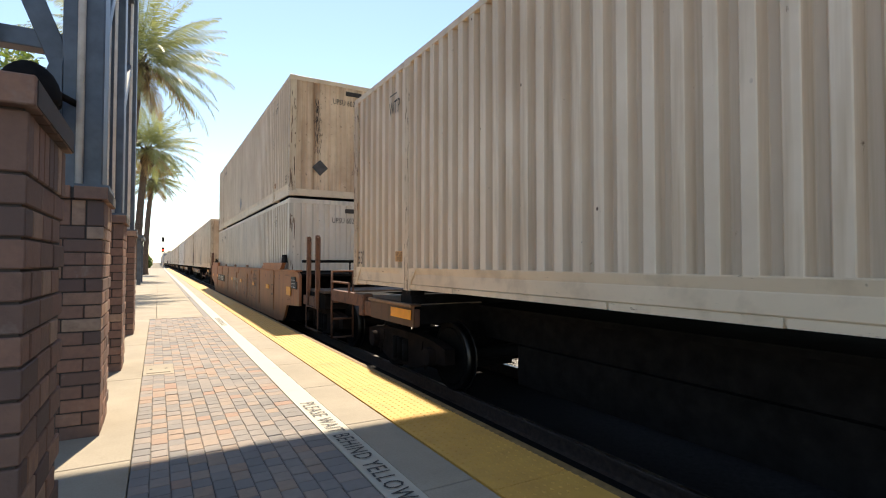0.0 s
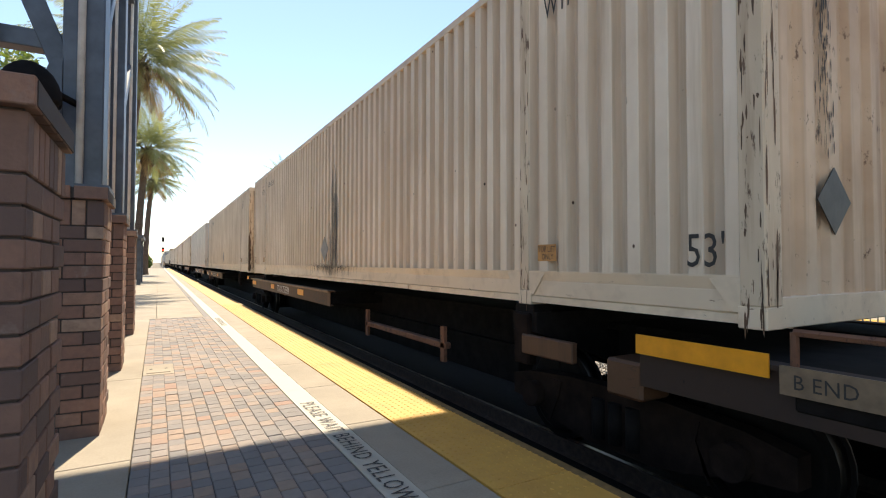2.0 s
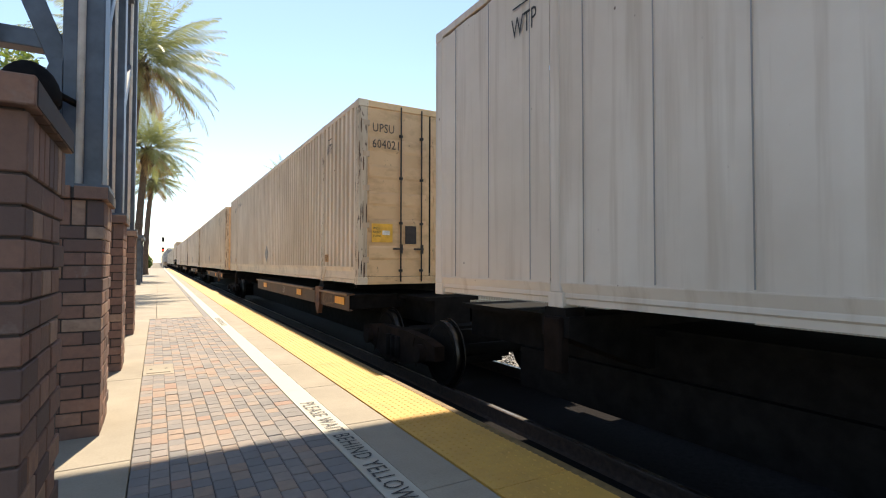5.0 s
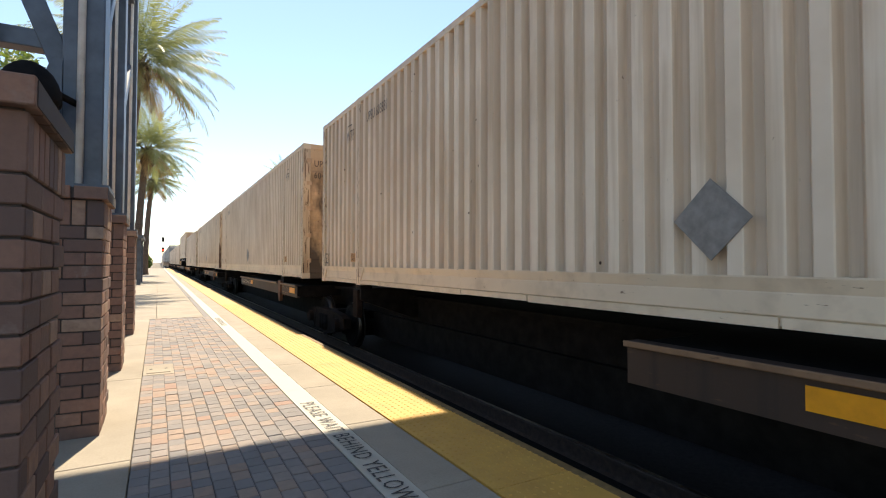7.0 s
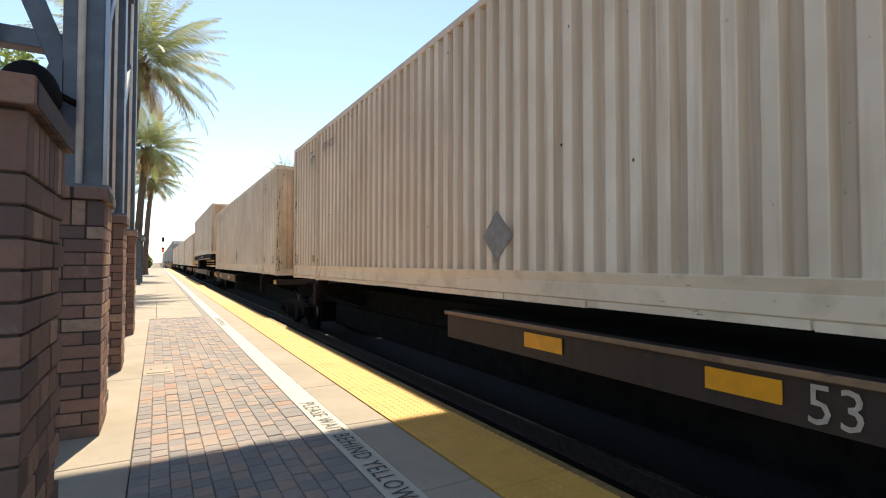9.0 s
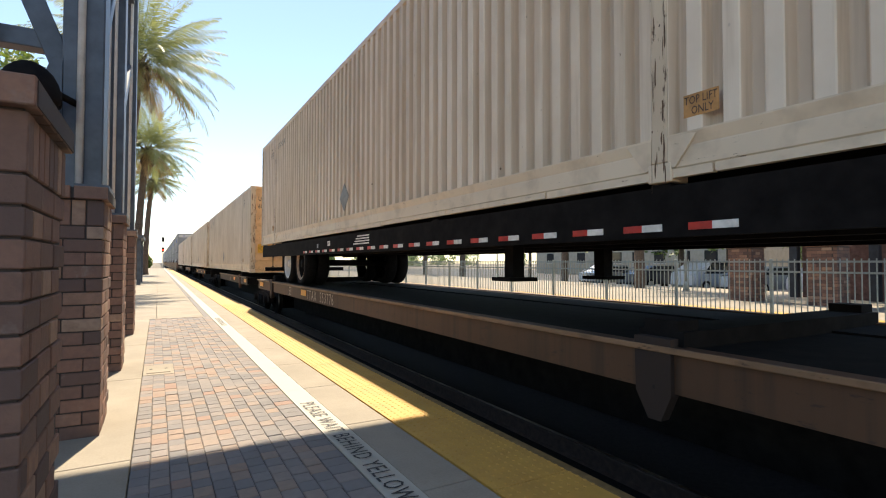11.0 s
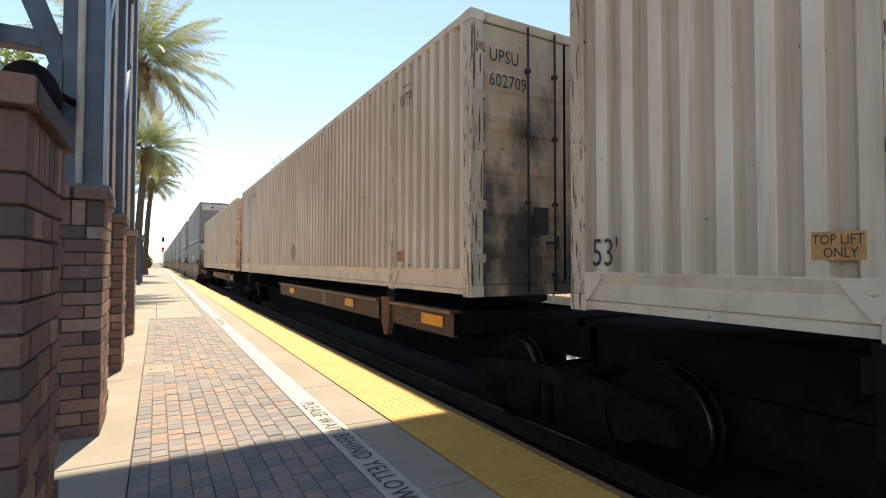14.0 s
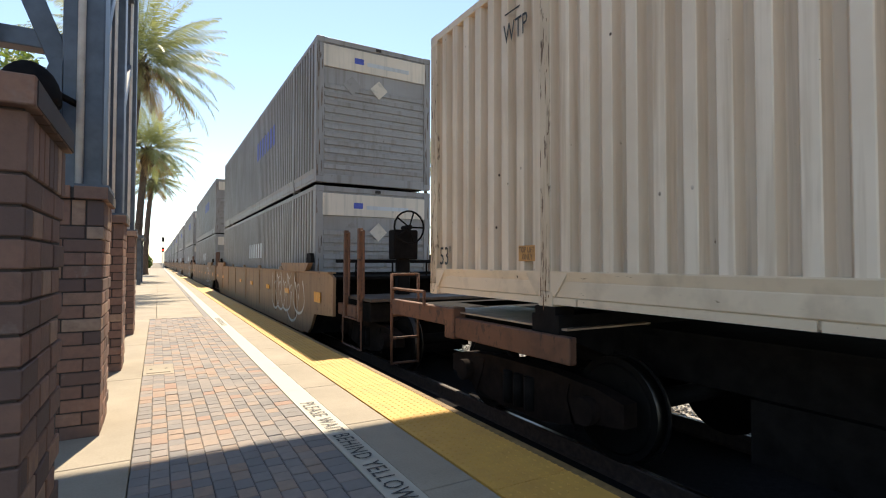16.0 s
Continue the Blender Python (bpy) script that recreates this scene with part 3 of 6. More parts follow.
def build_near_tower():
    tw = thing("stair_tower", "black steel stair tower with braces that carries the footbridge", "stair tower", kind="structure")
    cap = 18 * 0.0905 + 0.085
    top = 9.3
    for q, (y0, y1) in enumerate(PEDESTALS[1:]):
        yc = (y0 + y1) / 2
        for x in (-0.48, -3.6):
            bm = bmesh.new()
            bm_box(bm, x - 0.125, x + 0.125, yc - 0.19, yc + 0.19, cap, top, 0.01)
            part("column", bm, M_STEEL, tw)
            boxes("base_plate", M_STEEL, tw, (x - 0.17, x + 0.17, yc - 0.26, yc + 0.26, cap - 0.002, cap + 0.03))
    def brace(name, a, b, w=0.16, h=0.2, fl=0.0):
        bm = bmesh.new()
        bm_beam(bm, a, b, w, h, 0.006 if not fl else 0, fl)
        part(name, bm, M_STEEL, tw)
    yc = [(a + b) / 2 for a, b in PEDESTALS[1:]]
    for k, y in enumerate(yc):
        brace("tie_beam", (-3.6, y, 2.78), (-0.48, y, 2.78), 0.14, 0.13)
        brace("brace", (-1.75, y, 5.5), (-0.42, y, 2.10), 0.16, 0.14)
        brace("tie_beam", (-3.6, y, 5.9), (-0.48, y, 5.9), 0.16, 0.3)
    for a, b in zip(yc, yc[1:]):
        brace("brace", (-0.48, a, 2.35), (-0.48, b, 4.6), 0.10, 0.14)
        brace("brace", (-0.48, a, 5.9), (-0.48, b, 8.6), 0.10, 0.14)
        brace("tie_beam", (-0.48, a, 5.7), (-0.48, b, 5.7), 0.16, 0.3)
        brace("tie_beam", (-3.6, a, 5.7), (-3.6, b, 5.7), 0.16, 0.3)
    # stair flight behind the columns
    brace("stringer", (-3.3, 3.2, 1.9), (-3.3, 9.8, 5.9), 0.06, 0.34)
    brace("stringer", (-4.6, 3.2, 1.9), (-4.6, 9.8, 5.9), 0.06, 0.34)
    for k in range(22):
        f = (k + 0.5) / 22
        boxes("tread", M_STEEL, tw, (-4.57, -3.33, 3.2 + 6.6 * f - 0.15, 3.2 + 6.6 * f + 0.15, 1.9 + 4 * f, 1.93 + 4 * f))
    # conduits strapped to the columns
    for x, y, z0, r in ((-0.49, 4.34, cap + 0.03, 0.024), (-0.50, 6.70, cap + 0.03, 0.016), (-0.44, 6.70, cap + 0.03, 0.016), (-0.43, 9.90, cap + 0.03, 0.022), (-1.02, 4.40, 0.0, 0.045)):
        rods("conduit", M_CONDUIT, tw, ((x, y, z0), (x, y, top - 0.4), r), label="pale grey conduit")
    rods("conduit", M_CONDUIT, tw, ((-0.50, 6.70, 4.55), (-0.44, 6.70, 4.55), 0.016), label="pale grey conduit")
    # gusset plates where the braces meet the columns
    for y in yc:
        bm = bmesh.new()
        bm_prism(bm, ((-0.70, cap + 0.03), (-0.60, cap + 0.03), (-0.60, 2.62), (-0.66, 2.62), (-0.72, 2.45)), "y", y - 0.20, y - 0.17)
        part("gusset", bm, M_STEEL, tw)
    # domed floodlight on an arm from the first column
    lamp = thing("floodlight", "black domed floodlight on an arm from the steel column", "floodlight", pose(-0.72, 4.02, 2.22))
    bm = bmesh.new()
    bmesh.ops.create_uvsphere(bm, u_segments=24, v_segments=12, radius=0.19)
    for v in bm.verts:
        v.co.z = max(-0.02, v.co.z) * 1.25
        v.co.x *= 0.9
    for f in bm.faces:
        f.smooth = True
    part("dome", bm, M_UNDER, lamp)
    rods("arm", M_UNDER, lamp, ((0.05, 0.0, 0.1), (0.20, 0.36, 0.1), 0.025))
    rods("lens_ring", M_UNDER, lamp, ((0, 0, -0.05), (0, 0, -0.02), 0.14, 0.16), n=20)


def build_bridge():
    br = thing("footbridge", "dark steel pedestrian footbridge over the tracks", "footbridge", kind="structure")
    y0, y1, z = 5.9, 9.5, 9.1
    boxes("deck", M_STEEL_FAR, br, (-4.2, 21.0, y0 + 0.16, y1 - 0.16, z + 0.08, z + 0.28))
    for y in (y0, y1):
        boxes("girder", M_STEEL_FAR, br, (-4.2, 21.0, y - 0.15, y + 0.15, z - 0.1, z + 0.55))
        boxes("handrail", M_STEEL_FAR, br, (-4.2, 21.0, y - 0.05, y + 0.05, z + 2.4, z + 2.5))
        for k in range(14):
            x = -4.1 + k * 1.9
            boxes("rail_post", M_STEEL_FAR, br, (x - 0.05, x + 0.05, y - 0.05, y + 0.05, z + 0.55, z + 2.4))
    # unseen roof, added so that its shade covers the ground around the camera
    boxes("roof", M_STEEL_FAR, br, (-6.2, 21.4, y0 - 0.6, y1 + 0.3, z + 2.5, z + 2.62))
    for k in range(13):
        x = -3.6 + k * 1.9
        boxes("cross_beam", M_STEEL_FAR, br, (x - 0.08, x + 0.08, y0 + 0.15, y1 - 0.15, z - 0.1, z + 0.08))

# ---- the train ----
WHEELSETS = []       # wheelsets in their trucks, which turn as they roll
MOVERS = []          # things that run with the train: the thing, its x, its y at the start, its z
L = 15.95
PITCH = 0.2115


def corrugated(bm, ya, yb, z0, z1, x_out, depth, pitch=PITCH, axis="y"):
    """A wall of upright ribs between two stations; x_out is the crest's place, depth points inward."""
    n = max(1, round((yb - ya) / pitch))
    p = (yb - ya) / n
    line = [(ya, x_out, 0.0)]
    for k in range(n):
        s = ya + k * p
        for f, d in ((0.02, -0.04), (0.40, -0.04), (0.42, 0.0), (0.445, 0.10), (0.57, 0.92), (0.60, 1.0), (0.84, 1.0), (0.87, 0.93), (0.985, 0.06), (1.0, 0)):
            line.append((s + f * p, x_out + d * depth, d))
    def at(s, x, z):
        return (x, s, z) if axis == "y" else (s, x, z)
    lo = [bm.verts.new(at(s, x, z0)) for s, x, d in line]
    hi = [bm.verts.new(at(s, x, z1)) for s, x, d in line]
    for k in range(len(line) - 1):
        f = bm.faces.new((lo[k], lo[k + 1], hi[k + 1], hi[k]))
        f.material_index = 1 if line[k][2] + line[k + 1][2] > 0.5 else 0      # rib recesses take the darker paint, for shade and dust


def diamond(name, mat, parent, m, r=0.19):
    bm = bmesh.new()
    bm_prism(bm, ((0, -r), (r, 0), (0, r), (-r, 0)), "z", 0, 0.006)
    ob = part(name, bm, mat, parent, "grey diamond placard")
    ob.matrix_basis = m
    return ob


def container(label, number="", skin=None, end_skin=None, near_end="panel", placard=None, smooth=False, wtp=True, tilt53=True, height=2.97, caution=True, locks=False, tar=0.0, far53=True):
    """A 53-foot container: its near end at y = 0, the middle of its floor at x = 0, z = 0."""
    skin = skin or M_CONT
    end_skin = end_skin or M_CONT_END
    rail = M_RAIL if skin is M_CONT else skin
    c = thing("shipping_container", label, "shipping container", group="containers on the train")
    W, H, S = 1.295, height, 0.285
    posts = (0.07, 1.98, L - 1.98, L - 0.07)
    for side in (-1, 1):
        x = side * W
        for a, b in zip(posts, posts[1:]):
            bm = bmesh.new()
            a2, b2 = a + 0.06, b - 0.06
            if smooth:
                corrugated(bm, a2, b2, 0.20, H - 0.11, x * 0.999, -side * 0.012, 0.62)
            else:
                corrugated(bm, a2, b2, S, H - 0.085, x * 0.995, -side * 0.068)
            panel = part("side_panel", bm, skin, c)
            panel.data.materials.append(skin if smooth else SHADED_DUST.get(skin, skin))
            s_top = 0.20 if smooth else S
            bm = bmesh.new()
            xi = x - side * 0.06
            o = ((x + side * 0.001, s_top), (x + side * 0.001, s_top - 0.010), (x - side * 0.020, s_top - 0.082), (x - side * 0.018, s_top - 0.090), (x - side * 0.016, 0.085), (x - side * 0.030, 0.072), (x - side * 0.030, 0.03), (xi, 0.03), (xi, s_top))
            bm_prism(bm, o, "y", a2 - 0.001, b2 + 0.001)
            part("bottom_rail", bm, rail, c)
            # a folded lip under the rail, in lengths, and corner gussets
            if side < 0 and skin is M_CONT:
                bm = bmesh.new()
                lip = random.Random(int(a * 10) + len(label))
                q = a2
                while q < b2 - 0.1:
                    e = min(b2, q + lip.uniform(0.9, 2.6))
                    xl = x - side * lip.uniform(0.006, 0.014)
                    bm_box(bm, min(xl, xi), max(xl, xi), q + 0.01, e - 0.01, lip.uniform(0.016, 0.026), 0.073)
                    q = e
                tagged(part("rail_lip", bm, rail, c), kind="stuff")
                for yq, d in ((a2, 1), (b2, -1)):
                    bm = bmesh.new()
                    xg = x - side * 0.014
                    bm_prism(bm, ((yq, 0.085), (yq + d * 0.05, 0.085), (yq + d * 0.19, s_top - 0.02), (yq + d * 0.15, s_top - 0.012), (yq, s_top - 0.012)), "x", min(x, xg), max(x, xg))
                    part("corner_gusset", bm, rail, c)
        bm = bmesh.new()
        bm_box(bm, min(x, x - side * 0.07), max(x, x - side * 0.07), 0.13, L - 0.13, H - 0.085, H - 0.004, 0.006)
        part("top_rail", bm, rail, c)
        for y in posts:
            bm = bmesh.new()
            w = 0.075 if y in (posts[0], posts[-1]) else 0.058
            xo = x + side * 0.004
            bm_box(bm, min(xo, xo - side * 0.16), max(xo, xo - side * 0.16), max(0.002, y - w), min(L - 0.002, y + w), 0.12, H - 0.12, 0.008)
            part("post", bm, M_POST if rail is M_RAIL else rail, c)
            for z0 in (0.0, H - 0.12):
                bm = bmesh.new()
                bm_box(bm, min(xo, xo - side * 0.17), max(xo, xo - side * 0.17), max(0.0, y - 0.085), min(L, y + 0.085), z0, z0 + 0.12, 0.006)
                part("corner_casting", bm, rail, c)
    for y in posts[1:3] if locks else ():
        for s in (-1, 1):
            boxes("twist_lock", M_CAST, c, (min(s * 1.14, s * 1.27), max(s * 1.14, s * 1.27), y - 0.07, y + 0.07, -0.072, 0.0))
    boxes("roof", skin, c, (-W + 0.03, W - 0.03, 0.05, L - 0.05, H - 0.05, H - 0.012))
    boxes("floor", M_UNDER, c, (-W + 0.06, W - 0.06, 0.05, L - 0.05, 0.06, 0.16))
    # far end, plain ribs
    bm = bmesh.new()
    corrugated(bm, -W + 0.15, W - 0.15, 0.12, H - 0.1, L - 0.03, -0.03, 0.26, "x")
    part("end_panel", bm, end_skin, c)
    # near end
    doors = near_end in ("door", "sooty")
    frame_paint = M_DOOR if near_end == "door" else sooty_door(int(number[-2:]) * 0.13) if doors else rail
    boxes("end_sill", frame_paint, c, (-W + 0.15, W - 0.15, 0.012, 0.09, 0.0, 0.12 if doors else 0.17), bev=0.006)
    boxes("end_header", frame_paint, c, (-W + 0.15, W - 0.15, 0.012, 0.09, H - 0.11, H - 0.003), bev=0.006)
    if near_end == "panel":
        bm = bmesh.new()
        corrugated(bm, -W + 0.15, W - 0.15, 0.17, H - 0.11, 0.02, 0.035, 0.27, "x")
        part("end_panel", bm, end_skin, c)
        boxes("vent_plate", M_CAST, c, (0.10, 0.52, 0.006, 0.02, H - 0.31, H - 0.20), label="dark vent plate")
        if skin is M_CONT:
            rust_run(c, -0.62, 0.95, 2.45, 0.019, len(label))
            diamond("placard", M_TAR, c, end_m(-0.55, 0.010, 0.72), 0.20)
        if number:
            letters(number, 0.20, M_INK, c, end_m(-0.24, 0.014, H - 0.57), 1.05, 0.68)
    elif near_end == "boxy":
        bm = bmesh.new()
        bm_box(bm, -W + 0.15, W - 0.15, 0.02, 0.05, 0.17, H - 0.11)
        part("end_panel", bm, end_skin, c)
        for x in (-0.72, -0.36, 0.0, 0.36, 0.72):
            boxes("stiffener", end_skin, c, (x - 0.035, x + 0.035, 0.006, 0.02, 0.2, H - 0.14), bev=0.003)
        rust_run(c, -0.53, 0.5, 1.75, 0.016, 3)
        bm = bmesh.new()
        for x in (-1.08, -0.72, -0.36, 0.0, 0.36, 0.72, 1.08):
            for k in range(30):
                bm_box(bm, x - 0.055, x - 0.045, 0.014, 0.02, 0.24 + k * 0.083, 0.25 + k * 0.083)
        tagged(part("rivets", bm, M_CAST, c), kind="stuff")
        boxes("stain_plate", M_CAST, c, (-0.18, -0.05, 0.0, 0.012, 1.95, 2.3), label="black vent slot")
        for k, ch in enumerate("ECDU"):
            letters(ch, 0.22, M_INK, c, end_m(0.56, 0.003, H - 0.42 - k * 0.20), 1, 0.85)
        for k, ch in enumerate(number):
            letters(ch, 0.18, M_INK, c, end_m(0.86, 0.003, H - 0.42 - k * 0.165), 1, 0.9)
        boxes("name_plate", M_BLUEPLATE, c, (-0.36, -0.02, 0.002, 0.016, H - 0.28, H - 0.20), label="small blue plate")
    elif near_end == "louvre":
        bm = bmesh.new()
        bm_box(bm, -W + 0.15, W - 0.15, 0.04, 0.06, 0.17, H - 0.11)
        part("end_panel", bm, end_skin, c)
        for k in range(11):
            z = 0.28 + k * 0.165
            boxes("cross_rib", end_skin, c, (-W + 0.16, W - 0.16, 0.008, 0.04, z, z + 0.10), bev=0.008)
        boxes("header_panel", M_CONT_WHITE, c, (-W + 0.14, W - 0.14, -0.004, 0.03, H - 0.60, H - 0.15), bev=0.004, label="white header panel with a faded mark")
        boxes("header_mark", M_BLUEMARK, c, (-0.50, -0.30, -0.007, -0.0035, H - 0.44, H - 0.32), label="faded blue mark")
        boxes("header_mark", M_CONT_BLUISH, c, (-0.22, 0.75, -0.007, -0.0035, H - 0.45, H - 0.37), label="pale illegible mark")
        boxes("cap_light", M_CAST, c, (-0.02, 0.10, -0.003, 0.012, H - 0.09, H - 0.03))
        for x, mt in ((-0.55, M_CONT_GREY), (0.05, M_CONT_WHITE)):
            diamond("placard", mt, c, end_m(x, 0.003, H - 0.92), 0.2)
    else:
        # double doors with four locking bars
        for s in (-1, 1):
            x0, x1 = (-W + 0.13, -0.012) if s < 0 else (0.012, W - 0.13)
            bm = bmesh.new()
            bm_box(bm, x0, x1, 0.035, 0.07, 0.125, H - 0.11, 0.006)
            door_paint = frame_paint
            d = part("door", bm, door_paint, c)
            for k in range(5):
                z = 0.42 + k * 0.44
                bm = bmesh.new()
                bm_prism(bm, ((0.034, z - 0.03), (0.021, z + 0.01), (0.021, z + 0.16), (0.034, z + 0.20)), "x", x0 + 0.06, x1 - 0.06)
                part("door_rib", bm, door_paint, d)
            for f in (0.53, 0.86) if s < 0 else (0.14, 0.47):
                x = x0 + (x1 - x0) * f
                rods("locking_bar", M_CAST, d, ((x, -0.002, 0.04), (x, -0.002, H - 0.05), 0.013))
                boxes("bar_guide", M_CAST, d, *[(x - 0.026, x + 0.026, -0.018, 0.03, z, z + 0.04) for z in (0.20, 0.98, 1.72, 2.42)])
                boxes("door_handle", M_CAST, d, (x - 0.15 if s < 0 else x - 0.03, x + 0.03 if s < 0 else x + 0.15, -0.034, -0.016, 0.56, 0.59), (x - 0.02, x + 0.02, -0.038, -0.006, 0.50, 0.65))
            for z in (0.35, 0.9, 1.5, 2.05, 2.55):
                xe = x0 if s < 0 else x1
                boxes("hinge", end_skin, d, (xe - 0.06, xe + 0.06, 0.0, 0.036, z, z + 0.09), bev=0.006)
        boxes("gasket", M_TYRE, c, (-0.012, 0.012, 0.03, 0.06, 0.17, H - 0.11))
        if number:
            a, b = number.split()
            letters(a, 0.20, M_INK, c, end_m(-1.06, 0.014, H - 0.50), 1.05, 0.8)
            letters(b, 0.20, M_INK, c, end_m(-1.06, 0.014, H - 0.76), 1.05, 0.8)
        if near_end == "door":
            boxes("decal", M_DECAL, c, (-1.06, -0.70, 0.006, 0.0125, 0.68, 0.98), label="orange-yellow safety decal")
            for k, word in enumerate(("WIDE", "RIGHT", "TURNS")):
                letters(word, 0.055, M_INK, c, end_m(-1.045, 0.0045, 0.885 - k * 0.062), 1.0, 0.85)
            boxes("decal_mark", M_INK_WHITE, c, (-0.88, -0.75, 0.003, 0.0055, 0.80, 0.87), label="white vehicle shape")
            diamond("placard", M_BRACKET, c, end_m(0.86, 0.006, 0.86), 0.20)
            boxes("lettering", M_INK, c, *[(0.26 + 0.02 * (k % 2), 0.42, 0.006, 0.0085, 1.40 + k * 0.065, 1.416 + k * 0.065) for k in range(4)], *[(0.66, 0.98 - 0.05 * (k % 3), 0.006, 0.0085, 1.34 + k * 0.065, 1.356 + k * 0.065) for k in range(4)])
            if number.endswith("603831"):
                graffiti(c, M_INK, -W * 0.995 - 0.004, 2.35, 3.1, 2.2, 2.72, 17, 0.012, n=2)
        boxes("plate", M_CAST, c, (-0.47, -0.27, 0.002, 0.0125, 0.66, 0.96), label="dark grey plate")
    for s in (-1, 1):
        # rust and chips up the end posts
        streak = random.Random(len(label) * 7 + s)
        bm = bmesh.new()
        for k in range(5 if smooth else 15):
            xx = s * streak.uniform(W - 0.14, W - 0.01)
            z = 0.2 + 2.5 * streak.random() ** 1.5
            hh, ww = streak.uniform(0.02, 0.22), streak.uniform(0.004, 0.014)
            v = [bm.verts.new((xx + dx * ww, 0.0004, z + dz * hh)) for dx, dz in ((-0.6, -1), (0.2, -1.1), (1, -0.2), (0.5, 1), (-0.3, 0.8), (-1, 0.1))]
            bm.faces.new(v)
        tagged(part("paint_wear", bm, M_STAIN, c), kind="stuff")
    if skin is M_CONT:
        # paint flaked to brown primer along the posts of the platform side
        flake = random.Random(len(label) * 13 + len(number) + len(bpy.data.objects))
        bm = bmesh.new()
        for y in posts:
            for k in range(34):
                yy = y + flake.choice((-1, 1)) * flake.triangular(0.0, 0.056, 0.05)
                z = 0.03 + 2.4 * flake.random() ** 1.9
                hh, ww = flake.uniform(0.01, 0.13), flake.uniform(0.0015, 0.008)
                if not 0.008 < yy - ww or yy + ww > L - 0.008:
                    continue
                n = 8
                ring = [bm.verts.new((-W - 0.0046 - 0.00003 * k, yy + ww * math.cos(q * math.tau / n) * flake.uniform(0.5, 1.2), z + hh * math.sin(q * math.tau / n) * flake.uniform(0.5, 1.2))) for q in range(n)]
                bm.faces.new(ring)
        tagged(part("flaked_paint", bm, M_STAIN, c), kind="stuff")
    if end_skin is M_END_SOOT:
        # black-brown rust that has eaten the corner post
        bm = bmesh.new()
        for xo, yo in ((-1, 0), (0, 1)):
            edge = []
            for k in range(19):
                z = 0.06 + k * 0.072
                w = (0.085 if k < 15 else 0.085 * (19 - k) / 5) * streak.uniform(0.55, 1.0)
                if xo:
                    edge.append((bm.verts.new((-W - 0.0055, 0.004, z)), bm.verts.new((-W - 0.0055, 0.01 + w, z))))
                else:
                    edge.append((bm.verts.new((-W - 0.002, -0.0006, z)), bm.verts.new((-W + w, -0.0006, z))))
            for (a0, a1), (b0, b1) in zip(edge, edge[1:]):
                bm.faces.new((a0, a1, b1, b0))
        part("rust_patch", bm, M_STAIN, c, "black-brown rust on the corner post")
    # small dark nicks in the paint along the ribs, in rows where handling gear rubs
    rng = random.Random(len(label) * 31 + len(bpy.data.objects))
    bm = bmesh.new()
    if not smooth:
        for a, b in zip(posts, posts[1:]):
            a2, b2 = a + 0.06, b - 0.06
            n = round((b2 - a2) / PITCH)
            for k in range(n):
                for z in (0.52, rng.choice((0.95, 1.3, 1.75, 2.1))):
                    if rng.random() < 0.5:
                        continue
                    y = a2 + (k + rng.uniform(0.02, 0.2)) * (b2 - a2) / n
                    z += rng.uniform(-0.03, 0.03)
                    w, h = rng.choice(((0.004, 0.012), (0.003, 0.02), (0.016, 0.003), (0.006, 0.006)))
                    v = [bm.verts.new((-W * 0.995 - 0.0012, y + dy * w, z + dz * h)) for dy, dz in ((-1, -0.6), (0.7, -1), (1, 0.8), (-0.6, 1))]
                    bm.faces.new(v)
        tagged(part("paint_wear", bm, M_CAST, c), kind="stuff")
    # marks on the platform side
    xs = -W - 0.003
    xr = -W * 0.995 - 0.002
    if not smooth and tilt53:
        if near_end == "panel":
            letters("53'", 0.28, M_INK, c, side_m(xs, 0.46, 0.33), 1.0, 0.75)
        if far53:
            letters("53'", 0.28, M_INK, c, side_m(xs, L - 0.22, 0.33), 1.0, 0.75)
    for yc in (1.70, L - 1.74) if caution else ():
        boxes("caution_decal", M_CAUTION, c, (xr - 0.002, xr, yc - 0.11, yc + 0.11, 0.365, 0.50), label="faded yellow caution decal")
        letters("TOP LIFT", 0.068, M_INK, c, side_m(xr - 0.004, yc + 0.105, 0.44), 1.0, 0.76)
        letters("ONLY", 0.068, M_INK, c, side_m(xr - 0.004, yc + 0.06, 0.378), 1.0, 0.76)
    if wtp:
        letters("WTP", 0.26, M_INK, c, side_m(xs, 1.72, H - 0.62), 1.0, 0.62)
        letters("WTP", 0.26, M_INK, c, side_m(xs, L - 1.42, H - 0.62), 1.0, 0.62)
        boxes("lettering", M_INK, c, (xs - 0.001, xs, 1.40, 1.62, H - 0.36, H - 0.345), (xs - 0.001, xs, L - 1.66, L - 1.44, H - 0.36, H - 0.345))
        if number and not smooth:
            letters(number, 0.21, M_INK, c, side_m(xs, L - 2.32, H - 0.48), 1.05, 0.66)
    if smooth:
        bm = bmesh.new()
        y = 0.75
        while y < L - 0.4:
            if min(abs(y - q) for q in posts) > 0.2:
                bm_box(bm, xs + 0.001, xs + 0.006, y - 0.004, y + 0.004, 0.21, H - 0.12)
            y += 0.615
        tagged(part("seam_strips", bm, M_CONT_GREY, c), kind="stuff")
        letters("53'", 0.30, M_INK, c, side_m(xs, 0.62, 0.62), 1.0, 0.7)
        boxes("maker_plate", M_BLUEPLATE, c, (xs - 0.001, xs, 0.30, 0.66, 0.34, 0.43), label="small blue and white plate")
        for k in range(12):
            boxes("reflector", M_RED, c, (xs - 0.002, xs, 0.45 + k * 0.62, 0.60 + k * 0.62, 0.09, 0.15), label="small red reflector")
